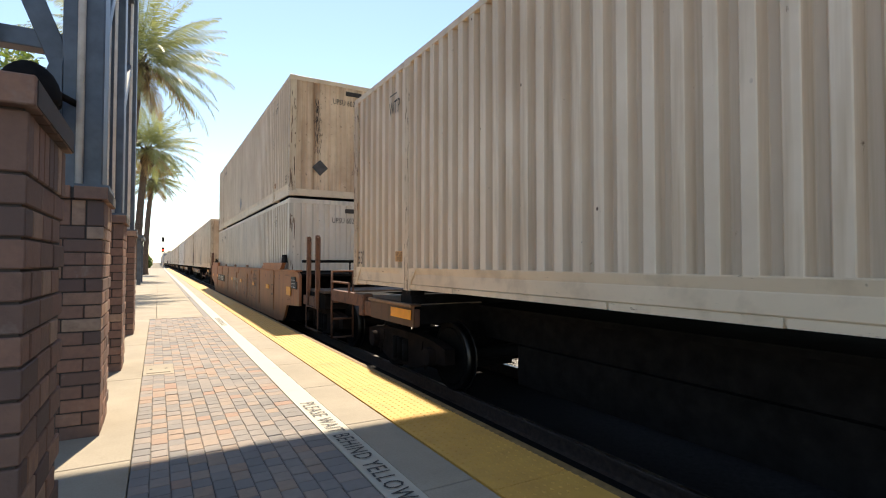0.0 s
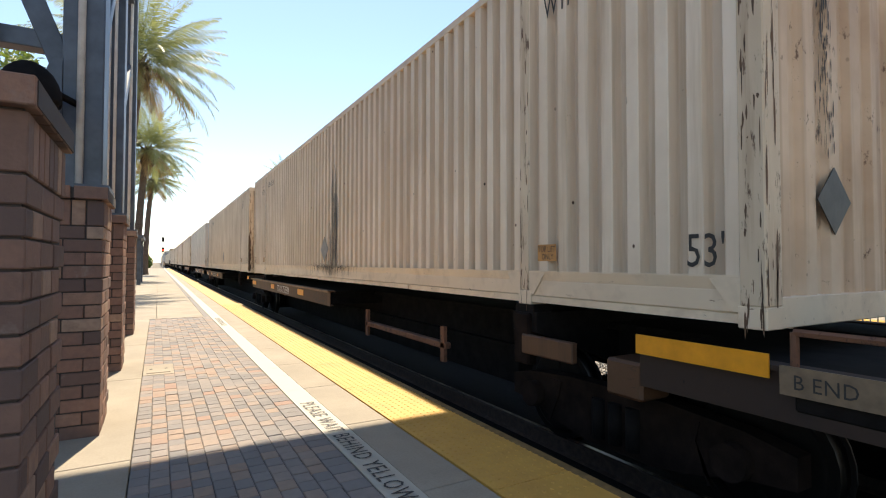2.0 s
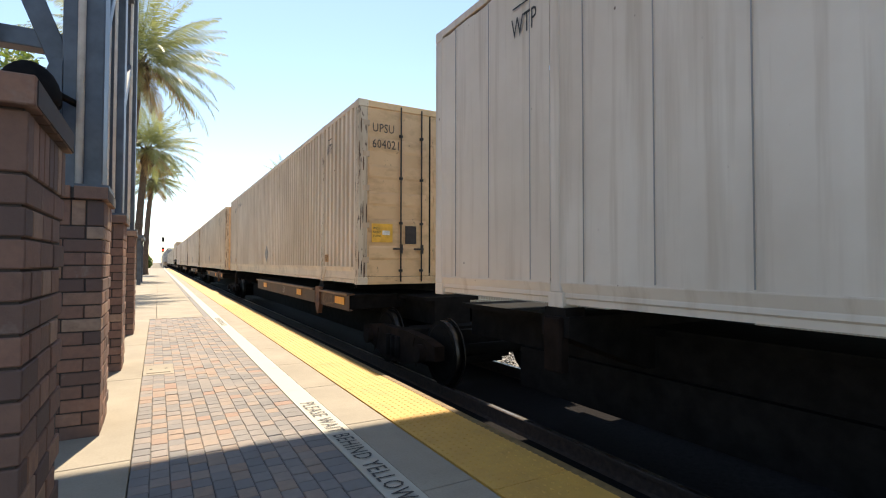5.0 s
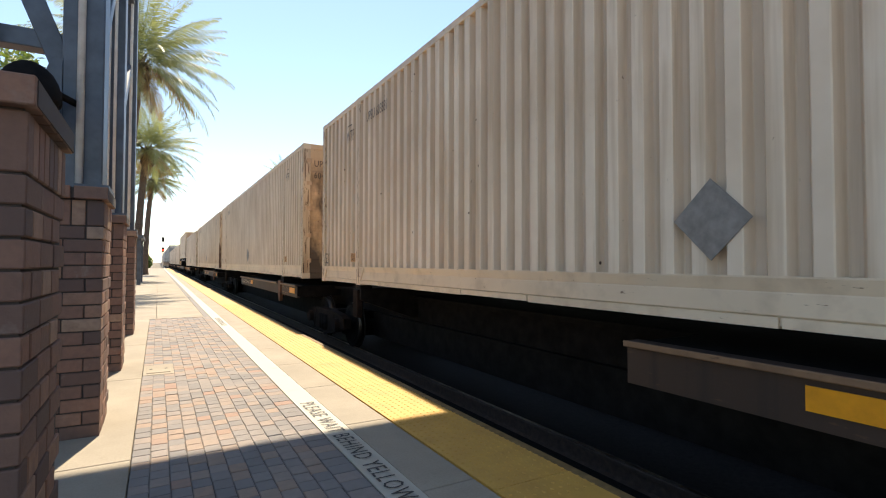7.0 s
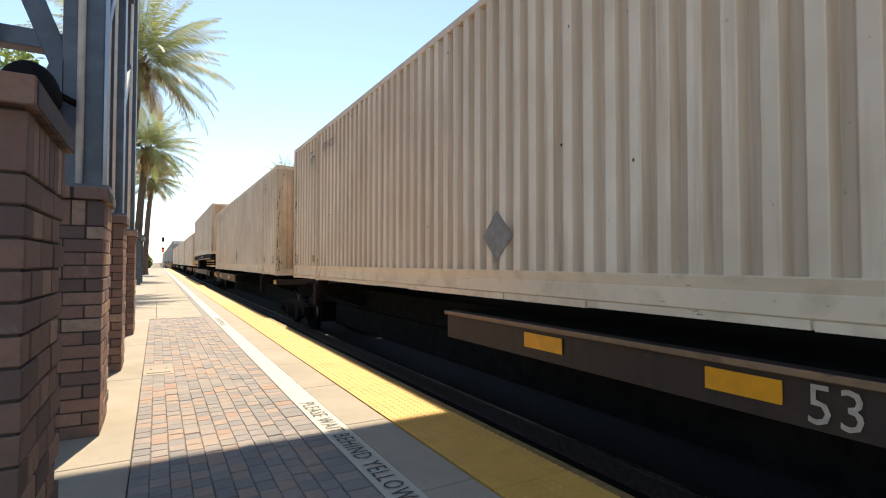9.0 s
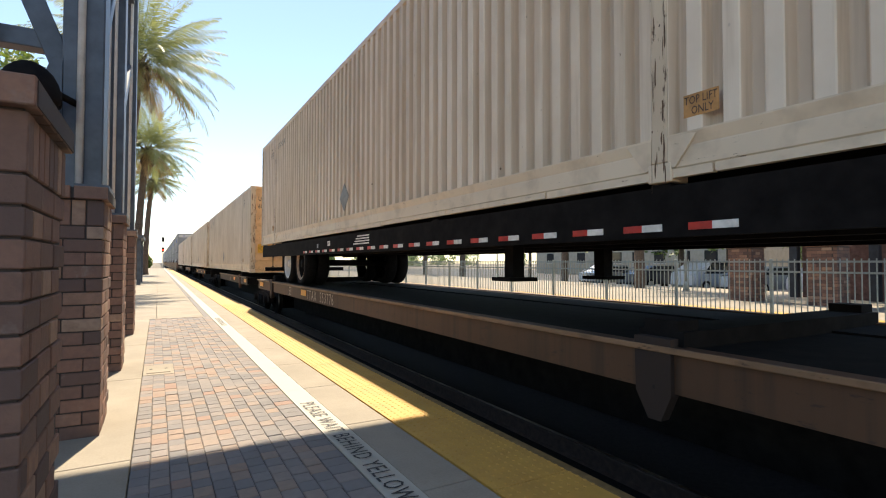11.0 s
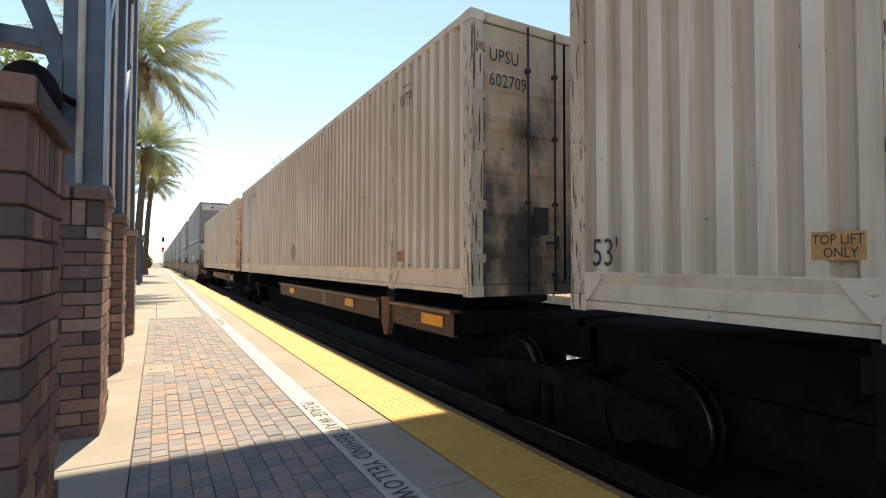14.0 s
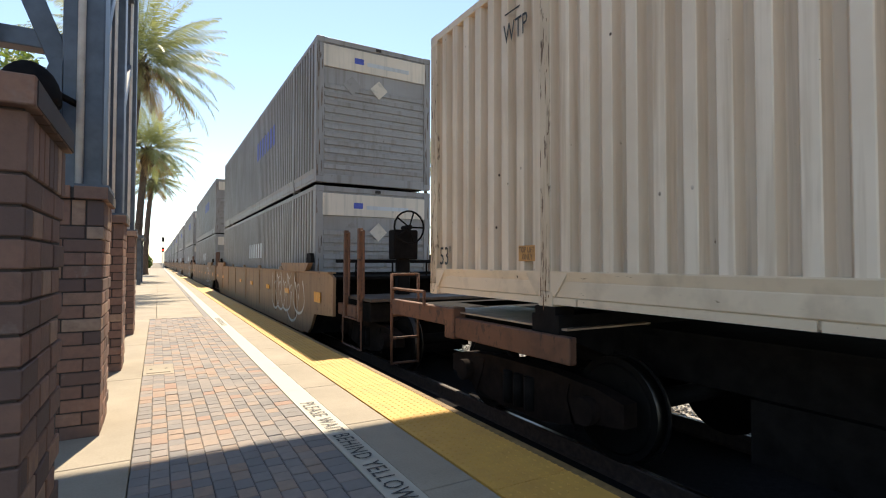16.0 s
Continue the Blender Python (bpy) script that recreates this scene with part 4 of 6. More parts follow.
    if tar:
        # black spill that ran down over the rail in drips
        rng = random.Random(9)
        bm = bmesh.new()
        def run(y, w, top, low, depth):
            mid = (top + low) / 2
            pts = ((-0.6, top), (0.5, top - 0.03), (1.0, mid), (0.35, low), (-0.3, low + 0.02), (-0.9, mid + 0.04))
            bm.faces.new([bm.verts.new((depth, y + w * p, z)) for p, z in pts])
        for k in range(150):
            y = tar + rng.choice((rng.gauss(-0.22, 0.07), rng.gauss(-0.45, 0.05), rng.gauss(-0.1, 0.4)))
            spread = abs(y - tar + 0.3)
            top = 0.30 + rng.random() ** 0.8 * max(0.1, 2.3 - 4.5 * spread)
            run(y, rng.uniform(0.002, 0.011), top, max(0.29, top - rng.uniform(0.1, 1.3)), xr - 0.001 - 0.00002 * k)
        for k in range(330):
            y = rng.gauss(tar - 0.1, 0.6)
            run(y, rng.uniform(0.003, 0.013), 0.287 + rng.uniform(0.0, 0.02), 0.268 - rng.random() ** 4 * 0.19, xs - 0.0015 - 0.00002 * k)
        part("tar_spill", bm, M_TAR, c, "black tar spill with drips")
    if placard is not None:
        d = diamond("placard", M_PLACARD, c, side_m(xr - 0.004, placard, 0.60), 0.235)
    return c


def rust_run(parent, x, z0, z1, y, seed):
    """A ragged run of rust and soot down an end wall."""
    rng = random.Random(seed)
    bm = bmesh.new()
    for k in range(170):
        f = rng.betavariate(1.6, 1.4)
        z = z0 + (z1 - z0) * f
        xx = x + rng.gauss(0, 0.028 + 0.03 * (1 - f))
        hh, ww = rng.uniform(0.006, 0.06), rng.uniform(0.002, 0.008)
        v = [bm.verts.new((xx + dx * ww, y - 0.004 - 0.00002 * k, z + dz * hh)) for dx, dz in ((-0.5, -1), (0.3, -0.9), (1, -0.1), (0.6, 0.9), (-0.2, 1), (-1, 0.2))]
        bm.faces.new(v)
    return tagged(part("rust_run", bm, M_CAST, parent), kind="stuff")


def add(ob, y, z, x=TRACK):
    ob.matrix_basis = pose(x, y, z)
    MOVERS.append((ob, x, y, z))
    return ob


def truck(parent, y):
    """A two-axle truck: side frames with springs, wheelsets with bright treads."""
    t = new("truck")
    t.parent = parent
    t.location = (0, y, 0)
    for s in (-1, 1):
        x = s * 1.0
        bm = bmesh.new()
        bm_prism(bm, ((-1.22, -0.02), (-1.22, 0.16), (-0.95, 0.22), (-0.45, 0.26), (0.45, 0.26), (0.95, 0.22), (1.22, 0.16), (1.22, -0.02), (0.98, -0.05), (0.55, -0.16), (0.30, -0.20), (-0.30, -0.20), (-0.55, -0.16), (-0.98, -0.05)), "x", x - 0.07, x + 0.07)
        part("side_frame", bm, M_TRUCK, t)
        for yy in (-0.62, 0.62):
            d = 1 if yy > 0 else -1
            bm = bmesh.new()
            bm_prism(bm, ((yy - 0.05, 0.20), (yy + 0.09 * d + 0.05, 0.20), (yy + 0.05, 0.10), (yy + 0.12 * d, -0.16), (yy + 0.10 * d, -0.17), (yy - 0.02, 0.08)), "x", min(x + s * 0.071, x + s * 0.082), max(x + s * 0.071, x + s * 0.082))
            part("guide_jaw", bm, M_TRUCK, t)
        rods("spring", M_UNDER, t, *[((x + s * 0.075, yy, -0.14), (x + s * 0.075, yy, 0.16), 0.055) for yy in (-0.16, 0.0, 0.16)])
        for yy in (-0.89, 0.89):
            rods("bearing_cap", M_TRUCK, t, ((x - s * 0.05, yy, 0.04), (x + s * 0.16, yy, 0.04), 0.11), n=12)
    boxes("bolster", M_UNDER, t, (-0.95, 0.95, -0.16, 0.16, 0.02, 0.24))
    for yy in (-0.36, 0.36):
        boxes("brake_beam", M_UNDER, t, (-0.66, 0.66, yy - 0.06, yy + 0.06, -0.22, 0.22))
    boxes("brake_rigging", M_UNDER, t, (-0.60, 0.60, -0.32, 0.32, -0.30, -0.22))
    for yy in (-0.89, 0.89):
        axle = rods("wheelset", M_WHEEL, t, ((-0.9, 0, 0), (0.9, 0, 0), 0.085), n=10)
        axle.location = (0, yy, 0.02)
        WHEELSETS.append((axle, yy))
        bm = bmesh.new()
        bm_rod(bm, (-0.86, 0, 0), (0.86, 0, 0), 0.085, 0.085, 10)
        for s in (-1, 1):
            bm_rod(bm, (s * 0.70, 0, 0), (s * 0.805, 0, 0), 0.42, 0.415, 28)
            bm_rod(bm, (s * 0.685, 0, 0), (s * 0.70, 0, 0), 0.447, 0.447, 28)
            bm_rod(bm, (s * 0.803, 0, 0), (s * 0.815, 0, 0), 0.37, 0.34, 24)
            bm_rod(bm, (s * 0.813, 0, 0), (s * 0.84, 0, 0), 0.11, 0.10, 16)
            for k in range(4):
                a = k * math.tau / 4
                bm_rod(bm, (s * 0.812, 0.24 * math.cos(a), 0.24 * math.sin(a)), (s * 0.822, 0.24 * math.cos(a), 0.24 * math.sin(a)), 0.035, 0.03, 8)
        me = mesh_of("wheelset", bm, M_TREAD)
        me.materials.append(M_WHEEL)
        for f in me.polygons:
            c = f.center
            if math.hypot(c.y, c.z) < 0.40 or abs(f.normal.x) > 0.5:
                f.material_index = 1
        axle.data = me
    return t


def spine_unit(deck, words=(), end="", marks=None, paint=None):
    """One platform of a spine car under a container whose near end is at y = 0. deck: the stretch with the trailer runway ("near", "far", "long" or "end")."""
    u = thing("spine_car", "rusty orange-brown spine car with amber reflectors under a container", "railway car", group="cars of the train")
    paint = paint or M_SPINE
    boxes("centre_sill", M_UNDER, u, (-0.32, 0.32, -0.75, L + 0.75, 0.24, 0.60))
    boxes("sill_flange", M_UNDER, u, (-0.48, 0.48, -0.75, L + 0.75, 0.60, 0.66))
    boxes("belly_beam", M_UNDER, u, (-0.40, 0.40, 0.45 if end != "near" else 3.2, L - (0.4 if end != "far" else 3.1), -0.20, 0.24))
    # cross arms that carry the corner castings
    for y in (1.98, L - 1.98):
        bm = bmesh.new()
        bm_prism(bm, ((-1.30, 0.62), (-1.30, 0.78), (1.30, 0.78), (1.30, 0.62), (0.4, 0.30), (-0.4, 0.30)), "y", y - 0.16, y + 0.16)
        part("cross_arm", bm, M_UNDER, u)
        for xa in (-1.30, 1.10):
            boxes("pedestal", M_UNDER, u, (xa, xa + 0.20, y - 0.12, y + 0.12, 0.78, 0.845))
        bm = bmesh.new()
        bm_prism(bm, ((y - 0.13, 0.74), (y + 0.13, 0.74), (y + 0.12, 0.40), (y + 0.03, 0.24), (y - 0.06, 0.24), (y - 0.13, 0.40)), "x", -1.385, -1.31)
        if {"near": y < 8, "far": y > 8, "long": True, "end": False, "short": False}[deck] and not (end == "far" and y > 8):
            part("bracket", bm, M_BRACKET if deck == "long" else M_RUSTBAR, u)
        else:
            bm.free()
            if end == "far" and y > 8:
                continue
            boxes("bracket", M_TRUCK, u, (-1.34, -1.24, y - 0.10, y + 0.10, 0.34, 0.775), bev=0.015)
    spans = {"near": ((0.25, 1.82), (2.28, 8.7)), "far": ((L - 1.75, L - 0.12), (L - 8.4, L - 2.1)), "long": ((L - 1.75, L + 0.1), (0.5, L - 2.2)), "end": ((7.4, L - 0.15), (-0.6, 0.75)), "short": ((L - 2.3, L - 0.9),)}[deck]
    for a, b in spans:
        short = a < 0.4 and b < 2.0 and deck == "near"
        for s in (-1,) if short else (-1, 1):
            bm = bmesh.new()
            x = s * 1.35
            o = ((x - s * 0.10, 0.69), (x + s * 0.03, 0.69), (x + s * 0.03, 0.665), (x, 0.665), (x, 0.415), (x - s * 0.07, 0.415), (x - s * 0.07, 0.43), (x - s * 0.012, 0.43), (x - s * 0.012, 0.665), (x - s * 0.10, 0.665))
            bm_prism(bm, o, "y", a, b)
            part("side_sill", bm, M_BRACKET if a < 0 else paint, u)
            if s < 0 and a >= 0:
                # the light on the sill's top edge, painted in as a paler strip
                boxes("sill_edge", M_SILLTOP, u, (x - 0.045, x - 0.0305, a, b, 0.655, 0.694), bev=0.005)
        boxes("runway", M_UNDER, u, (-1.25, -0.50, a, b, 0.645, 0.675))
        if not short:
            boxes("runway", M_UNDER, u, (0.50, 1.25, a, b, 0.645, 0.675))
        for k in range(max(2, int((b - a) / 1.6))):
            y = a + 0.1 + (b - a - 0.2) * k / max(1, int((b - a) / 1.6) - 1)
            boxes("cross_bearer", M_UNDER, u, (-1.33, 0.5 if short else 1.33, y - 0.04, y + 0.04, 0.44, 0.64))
    xs = -1.362
    if marks is None:
        marks = {"near": ((0.45, 0.5), (3.3, 0.4), (7.2, 0.45)), "far": ((12.5, 0.5), (L - 6.65, 0.5), (15.0, 0.75)), "long": ((L - 0.75, 0.5), (L - 5.3, 0.4)), "end": ((12.3, 0.4), (9.25, 0.5), (15.1, 0.6)), "short": ((L - 2.25, 0.6),)}[deck]
    for y, w in marks:
        boxes("reflector", M_REFLECT, u, (xs - 0.004, xs + 0.003, y, y + w, 0.50, 0.62), label="amber reflector strip")
    if deck == "far":
        boxes("reflector", M_REFLECT, u, (-1.30, -1.29, -0.08, 0.26, 0.62, 0.715), label="amber reflector strip")
        boxes("reflector_bracket", M_BRACKET, u, (-1.29, -0.30, -0.10, 0.28, 0.60, 0.735))
        boxes("data_plate", M_INK_WHITE, u, (xs - 0.004, xs + 0.003, 14.5, 14.8, 0.455, 0.56), label="white data plate")
        boxes("data_line", M_INK, u, *[(xs - 0.0055, xs - 0.004, 14.53, 14.77 - 0.03 * (k % 2), 0.475 + k * 0.022, 0.482 + k * 0.022) for k in range(4)])
        boxes("maker_mark", M_SILLTOP, u, *[(xs - 0.003, xs + 0.003, 7.75 + k * 0.22, 7.75 + k * 0.22 + 0.15, 0.46, 0.62) for k in range(3)], label="faded pale mark")
    if deck in ("end", "near"):
        q = 7.6 if deck == "end" else 0.95
        graffiti(u, M_INK if deck == "end" else M_SILLTOP, xs - 0.004, q + 0.05, q + 0.75, 0.45, 0.64, 13, 0.006, n=4)
    if deck == "end":
        # steps, brake rigging and end ladder
        boxes("hanging_sill", M_RUSTBAR, u, (-1.33, -1.25, 3.3, 5.7, 0.26, 0.33), bev=0.01)
        boxes("hanger", M_RUSTBAR, u, (-1.33, -1.29, 3.32, 3.40, 0.12, 0.5), (-1.33, -1.29, 5.6, 5.68, 0.12, 0.5))
        boxes("valve_box", M_SPINE, u, (-1.34, -1.05, 0.75, 1.05, 0.30, 0.55), bev=0.02)
        boxes("placard_plate", M_SPINE, u, (-1.36, -1.30, 1.35, 1.95, 0.44, 0.60), bev=0.01)
        boxes("reflector", M_REFLECT, u, (-1.392, -1.381, -0.05, 0.75, 0.625, 0.745), label="amber reflector strip")
        boxes("end_plate", M_ENDPLATE, u, (-1.392, -1.381, -0.56, -0.10, 0.56, 0.70), label="brown end plate")
        letters("B END", 0.10, M_INK, u, side_m(-1.396, -0.16, 0.595), 1.05, 0.9)
    if end:
        yy = -0.15 if end == "near" else L + 0.05
        d = -1 if end == "near" else 1
        boxes("end_platform", M_UNDER, u, (-1.3, 1.3, min(yy, yy + d * 0.9), max(yy, yy + d * 0.9), 0.60, 0.66))
        if end == "far":
            boxes("end_sill", M_RUSTBAR, u, (-1.36, -1.28, L - 0.47, L + 0.95, 0.53, 0.72), bev=0.01)
            boxes("end_bracket", M_RUSTBAR, u, (-1.365, -1.20, L - 0.62, L - 0.44, 0.40, 0.725), bev=0.015)
            boxes("lower_sill", M_RUSTBAR, u, (-1.34, -1.26, L - 2.3, L - 0.62, 0.42, 0.63), bev=0.01)
            boxes("deck_plate", M_MARK, u, (-1.27, -0.3, L - 2.2, L - 0.2, 0.665, 0.68))
        else:
            boxes("end_sill", M_UNDER, u, (-1.36, -1.28, yy - 1.0, yy, 0.48, 0.68), bev=0.01)
        if end == "near":
            hub = Vector((-0.72, yy - 0.75, 1.22))
            bm = bmesh.new()
            bm_tube(bm, [hub + Vector((0.26 * math.cos(a * math.tau / 20), 0, 0.26 * math.sin(a * math.tau / 20))) for a in range(21)], 0.018)
            for a in range(5):
                bm_rod(bm, hub, hub + Vector((0.25 * math.cos(a * math.tau / 5), 0, 0.25 * math.sin(a * math.tau / 5))), 0.015)
            bm_rod(bm, hub, hub + Vector((0, 0.22, 0)), 0.045)
            part("brake_wheel", bm, M_UNDER, u)
            boxes("brake_housing", M_UNDER, u, (-0.86, -0.58, yy - 0.58, yy - 0.40, 0.66, 1.36), bev=0.02)
        bm = bmesh.new()
        for x in (-1.34, -0.95):
            bm_rod(bm, (x, yy + d * 0.95, -0.15), (x, yy + d * 0.95, 1.05), 0.02)
        for z in (-0.13, 0.2, 0.5, 1.04):
            bm_rod(bm, (-1.34, yy + d * 0.95, z), (-0.95, yy + d * 0.95, z), 0.018)
        part("end_ladder", bm, M_RUSTBAR, u)
        bm = bmesh.new()
        bm_tube(bm, ((-1.35, yy, 0.66), (-1.35, yy, 0.86), (-1.35, yy + d * 0.9, 0.86), (-1.35, yy + d * 0.9, 0.66)), 0.02)
        part("grab_rail", bm, M_RUSTBAR, u)
        boxes("coupler", M_UNDER, u, (-0.14, 0.14, min(yy - d * 0.3, yy + d * 2.0), max(yy - d * 0.3, yy + d * 2.0), 0.32, 0.58), bev=0.04)
    for text, y, size, ink in words:
        letters(text, size, ink, u, side_m(xs - 0.003, y, 0.545 - size * 0.36), 1.45 if text.startswith("TTAX 5") else 1.22 if text in ("TTAX", "553776") else 1.05, 1.0 if text.startswith("TTAX 5") else 0.9)
    truck(u, -0.9 if end != "near" else 1.2)
    if end == "far":
        truck(u, L - 1.35)
    return u


def graffiti(parent, mat, x, y0, y1, z0, z1, seed, r=0.012, name="graffiti", n=7):
    """Sprayed bubble lobes: strokes that swell at the top, hang down and curl back, as flat ribbons on the steel."""
    rng = random.Random(seed)
    bm = bmesh.new()
    w = (y1 - y0) / n

    layer = [0]

    def stroke(pts, r):
        layer[0] += 1
        xo = x - 0.0007 * layer[0]
        left, right = [], []
        for k, (y, z) in enumerate(pts):
            (ya, za), (yb, zb) = pts[max(0, k - 1)], pts[min(len(pts) - 1, k + 1)]
            d = Vector((yb - ya, zb - za)).normalized()
            w2 = r * (0.75 + 0.35 * math.sin(k * 0.45 + seed)) * (0.5 if k in (0, len(pts) - 1) else 1.0)
            left.append(bm.verts.new((xo, y - d.y * w2, z + d.x * w2)))
            right.append(bm.verts.new((xo, y + d.y * w2, z - d.x * w2)))
        for k in range(len(pts) - 1):
            bm.faces.new((left[k], left[k + 1], right[k + 1], right[k]))
    for k in range(n):
        cy = y1 - (k + 0.5) * w
        h = z1 - z0
        top, low = z1 - rng.uniform(0.0, 0.18) * h, z0 + rng.uniform(0.0, 0.25) * h
        zc = low + rng.uniform(0.22, 0.32) * h
        lean = rng.uniform(0.0, 0.35) * w
        rad = w * rng.uniform(0.66, 0.92)
        pts = [(cy + rad * (0.55 + 0.45 * f) + lean * (1 - f) * 1.2, top + (zc - top) * f) for f in (0.0, 0.15, 0.3, 0.45, 0.6, 0.75, 0.9)]
        for q in range(13):
            a = math.pi * q / 12
            pts.append((cy + rad * math.cos(a), zc - (zc - low) * math.sin(a)))
        for f in (0.15, 0.3, 0.45, 0.6, 0.75, 0.9, 1.0):
            pts.append((cy - rad * (1 - 0.25 * f * f) + lean * f * 0.6, zc + f * (top - zc) * rng.choice((0.72, 0.8))))
        stroke(pts, r)
        cz = top - 0.34 * (top - low)
        stroke([(cy + lean * 0.4 + 0.15 * w * math.cos(t * 0.55), cz + 0.08 * h * math.sin(t * 0.55)) for t in range(rng.randrange(8, 12))], r * 0.8)
        stroke([(cy + lean * 0.2 - 0.01 * t, cz - 0.1 * h - 0.04 * t) for t in range(5)], r * 0.7)
        if k % 2:
            stroke([(cy + rad * 0.9 - 0.12 * t * w, top - 0.02 * h - 0.10 * h * math.sin(t * 0.6)) for t in range(7)], r * 0.8)
    return part(name, bm, mat, parent, "looping sprayed graffiti")


def well_car(label, paint, detail=0):
    """A well car whose stacked containers begin at y = 0."""
    w = thing("well_car", label, "railway car", group="cars of the train")
    X = 1.44
    for s in (-1, 1):
        bm = bmesh.new()
        o = ((-1.65, 0.28), (-1.65, 0.93), (-1.45, 1.00), (L + 1.65, 1.00), (L + 1.85, 0.93), (L + 1.85, 0.39), (L + 0.62, 0.17), (L + 0.28, -0.10), (L + 0.0, -0.19), (0.0, -0.19), (-0.22, -0.08), (-0.50, 0.22))
        bm_prism(bm, o, "x", min(s * X, s * (X - 0.05)), max(s * X, s * (X - 0.05)))
        side = part("side_wall", bm, paint, w)
        bm = bmesh.new()
        bm_box(bm, min(s * (X + 0.05), s * (X - 0.10)), max(s * (X + 0.05), s * (X - 0.10)), -1.5, L + 1.8, 1.0, 1.03, 0.006)
        bm_box(bm, min(s * (X + 0.02), s * (X - 0.06)), max(s * (X + 0.02), s * (X - 0.06)), 0.3, L - 0.2, -0.215, -0.185)
        part("top_chord", bm, paint, w)
        # raised guides at both ends and lips along the top
        for a, b in ((-0.25, 2.25), (L - 1.9, L + 0.75)):
            bm = bmesh.new()
            v0, v1 = s * (X + 0.06), s * (X - 0.03)
            bm_prism(bm, ((a + 0.25, 1.02), (a, 1.19), (b, 1.19), (b - 0.25, 1.02)), "x", min(v0, v1), max(v0, v1))
            part("end_guide", bm, paint, w)
        for y in (2.6, 5.6, 8.6, 11.6):
            bm = bmesh.new()
            bm_prism(bm, ((y - 0.20, 1.03), (y - 0.09, 1.11), (y + 0.09, 1.11), (y + 0.20, 1.03)), "x", min(s * X, s * (X - 0.05)), max(s * X, s * (X - 0.05)))
            part("guide_lug", bm, paint, w)
        for y in (0.0, L + 0.05):
            bm = bmesh.new()
            bm_prism(bm, ((y - 0.2, 1.19), (y - 0.12, 1.38), (y + 0.12, 1.38), (y + 0.2, 1.19)), "x", min(s * 1.43, s * 1.36), max(s * 1.43, s * 1.36))
            part("locking_pedestal", bm, M_UNDER, w)
        # stiffening ribs
        for y in (1.0, 3.1, 5.4, 8.0, 10.6, 12.8, 14.9):
            bm = bmesh.new()
            bm_box(bm, min(s * X, s * (X + 0.018)), max(s * X, s * (X + 0.018)), y - 0.03, y + 0.03, 0.0, 0.99, 0.005)
            part("rib", bm, paint, w)
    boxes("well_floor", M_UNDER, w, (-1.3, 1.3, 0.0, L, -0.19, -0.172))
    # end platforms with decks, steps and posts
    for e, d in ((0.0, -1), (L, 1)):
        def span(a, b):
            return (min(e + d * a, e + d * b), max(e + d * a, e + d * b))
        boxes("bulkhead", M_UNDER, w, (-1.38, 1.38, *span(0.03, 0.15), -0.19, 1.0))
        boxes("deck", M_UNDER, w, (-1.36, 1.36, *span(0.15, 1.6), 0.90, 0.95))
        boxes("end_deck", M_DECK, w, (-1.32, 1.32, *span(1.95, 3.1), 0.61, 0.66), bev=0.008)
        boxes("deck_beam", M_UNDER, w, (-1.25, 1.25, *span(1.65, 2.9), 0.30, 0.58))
        boxes("end_sill", M_RUSTBAR, w, (-1.36, -1.28, *span(1.68, 2.55), 0.33, 0.52), bev=0.01)
        boxes("end_sill", paint, w, (1.30, 1.38, *span(1.65, 3.15), 0.40, 0.62), bev=0.01)
        boxes("coupler", M_UNDER, w, (-0.14, 0.14, *span(3.0, 3.9), 0.32, 0.58), bev=0.04)
        for a, z in ((2.1, 1.72), (2.75, 1.72)):
            y = e + d * a
            boxes("ladder_post", M_RUSTBAR, w, (-1.40, -1.33, y - 0.04, y + 0.04, 0.30, z), bev=0.01)
            bm = bmesh.new()
            bm_tube(bm, ((-1.37, y - 0.04, z - 0.05), (-1.37, y - 0.17, z - 0.05), (-1.37, y - 0.17, 0.66)), 0.016)
            part("grab_iron", bm, M_RUSTBAR, w)
        bm = bmesh.new()
        y, y2 = e + d * 2.0, e + d * 2.85
        bm_tube(bm, ((-1.38, y, 0.40), (-1.38, y, -0.12), (-1.38, y2, -0.12), (-1.38, y2, 0.40)), 0.012)
        bm_rod(bm, (-1.38, y, 0.32), (-1.38, y2, 0.32), 0.014)
        part("step", bm, M_RUSTBAR, w)
        bm = bmesh.new()
        for x in (-1.0, -0.3, 0.4, 1.1):
            bm_rod(bm, (x, e + d * 1.55, 0.93), (x, e + d * 1.55, 1.22), 0.018)
        bm_rod(bm, (-1.36, e + d * 1.55, 1.22), (1.36, e + d * 1.55, 1.22), 0.03)
        part("hand_rail", bm, M_UNDER, w)
        truck(w, e + d * 2.2)
    for y in (-0.96, 1.55, 3.83, 6.54, 8.95, 14.4, 16.6):
        boxes("reflector", M_REFLECT, w, (-X - 0.026, -X - 0.019, y, y + 0.42, 0.46 if y < 0 else 0.50, 0.65 if y < 0 else 0.61), label="amber reflector strip")
    return w

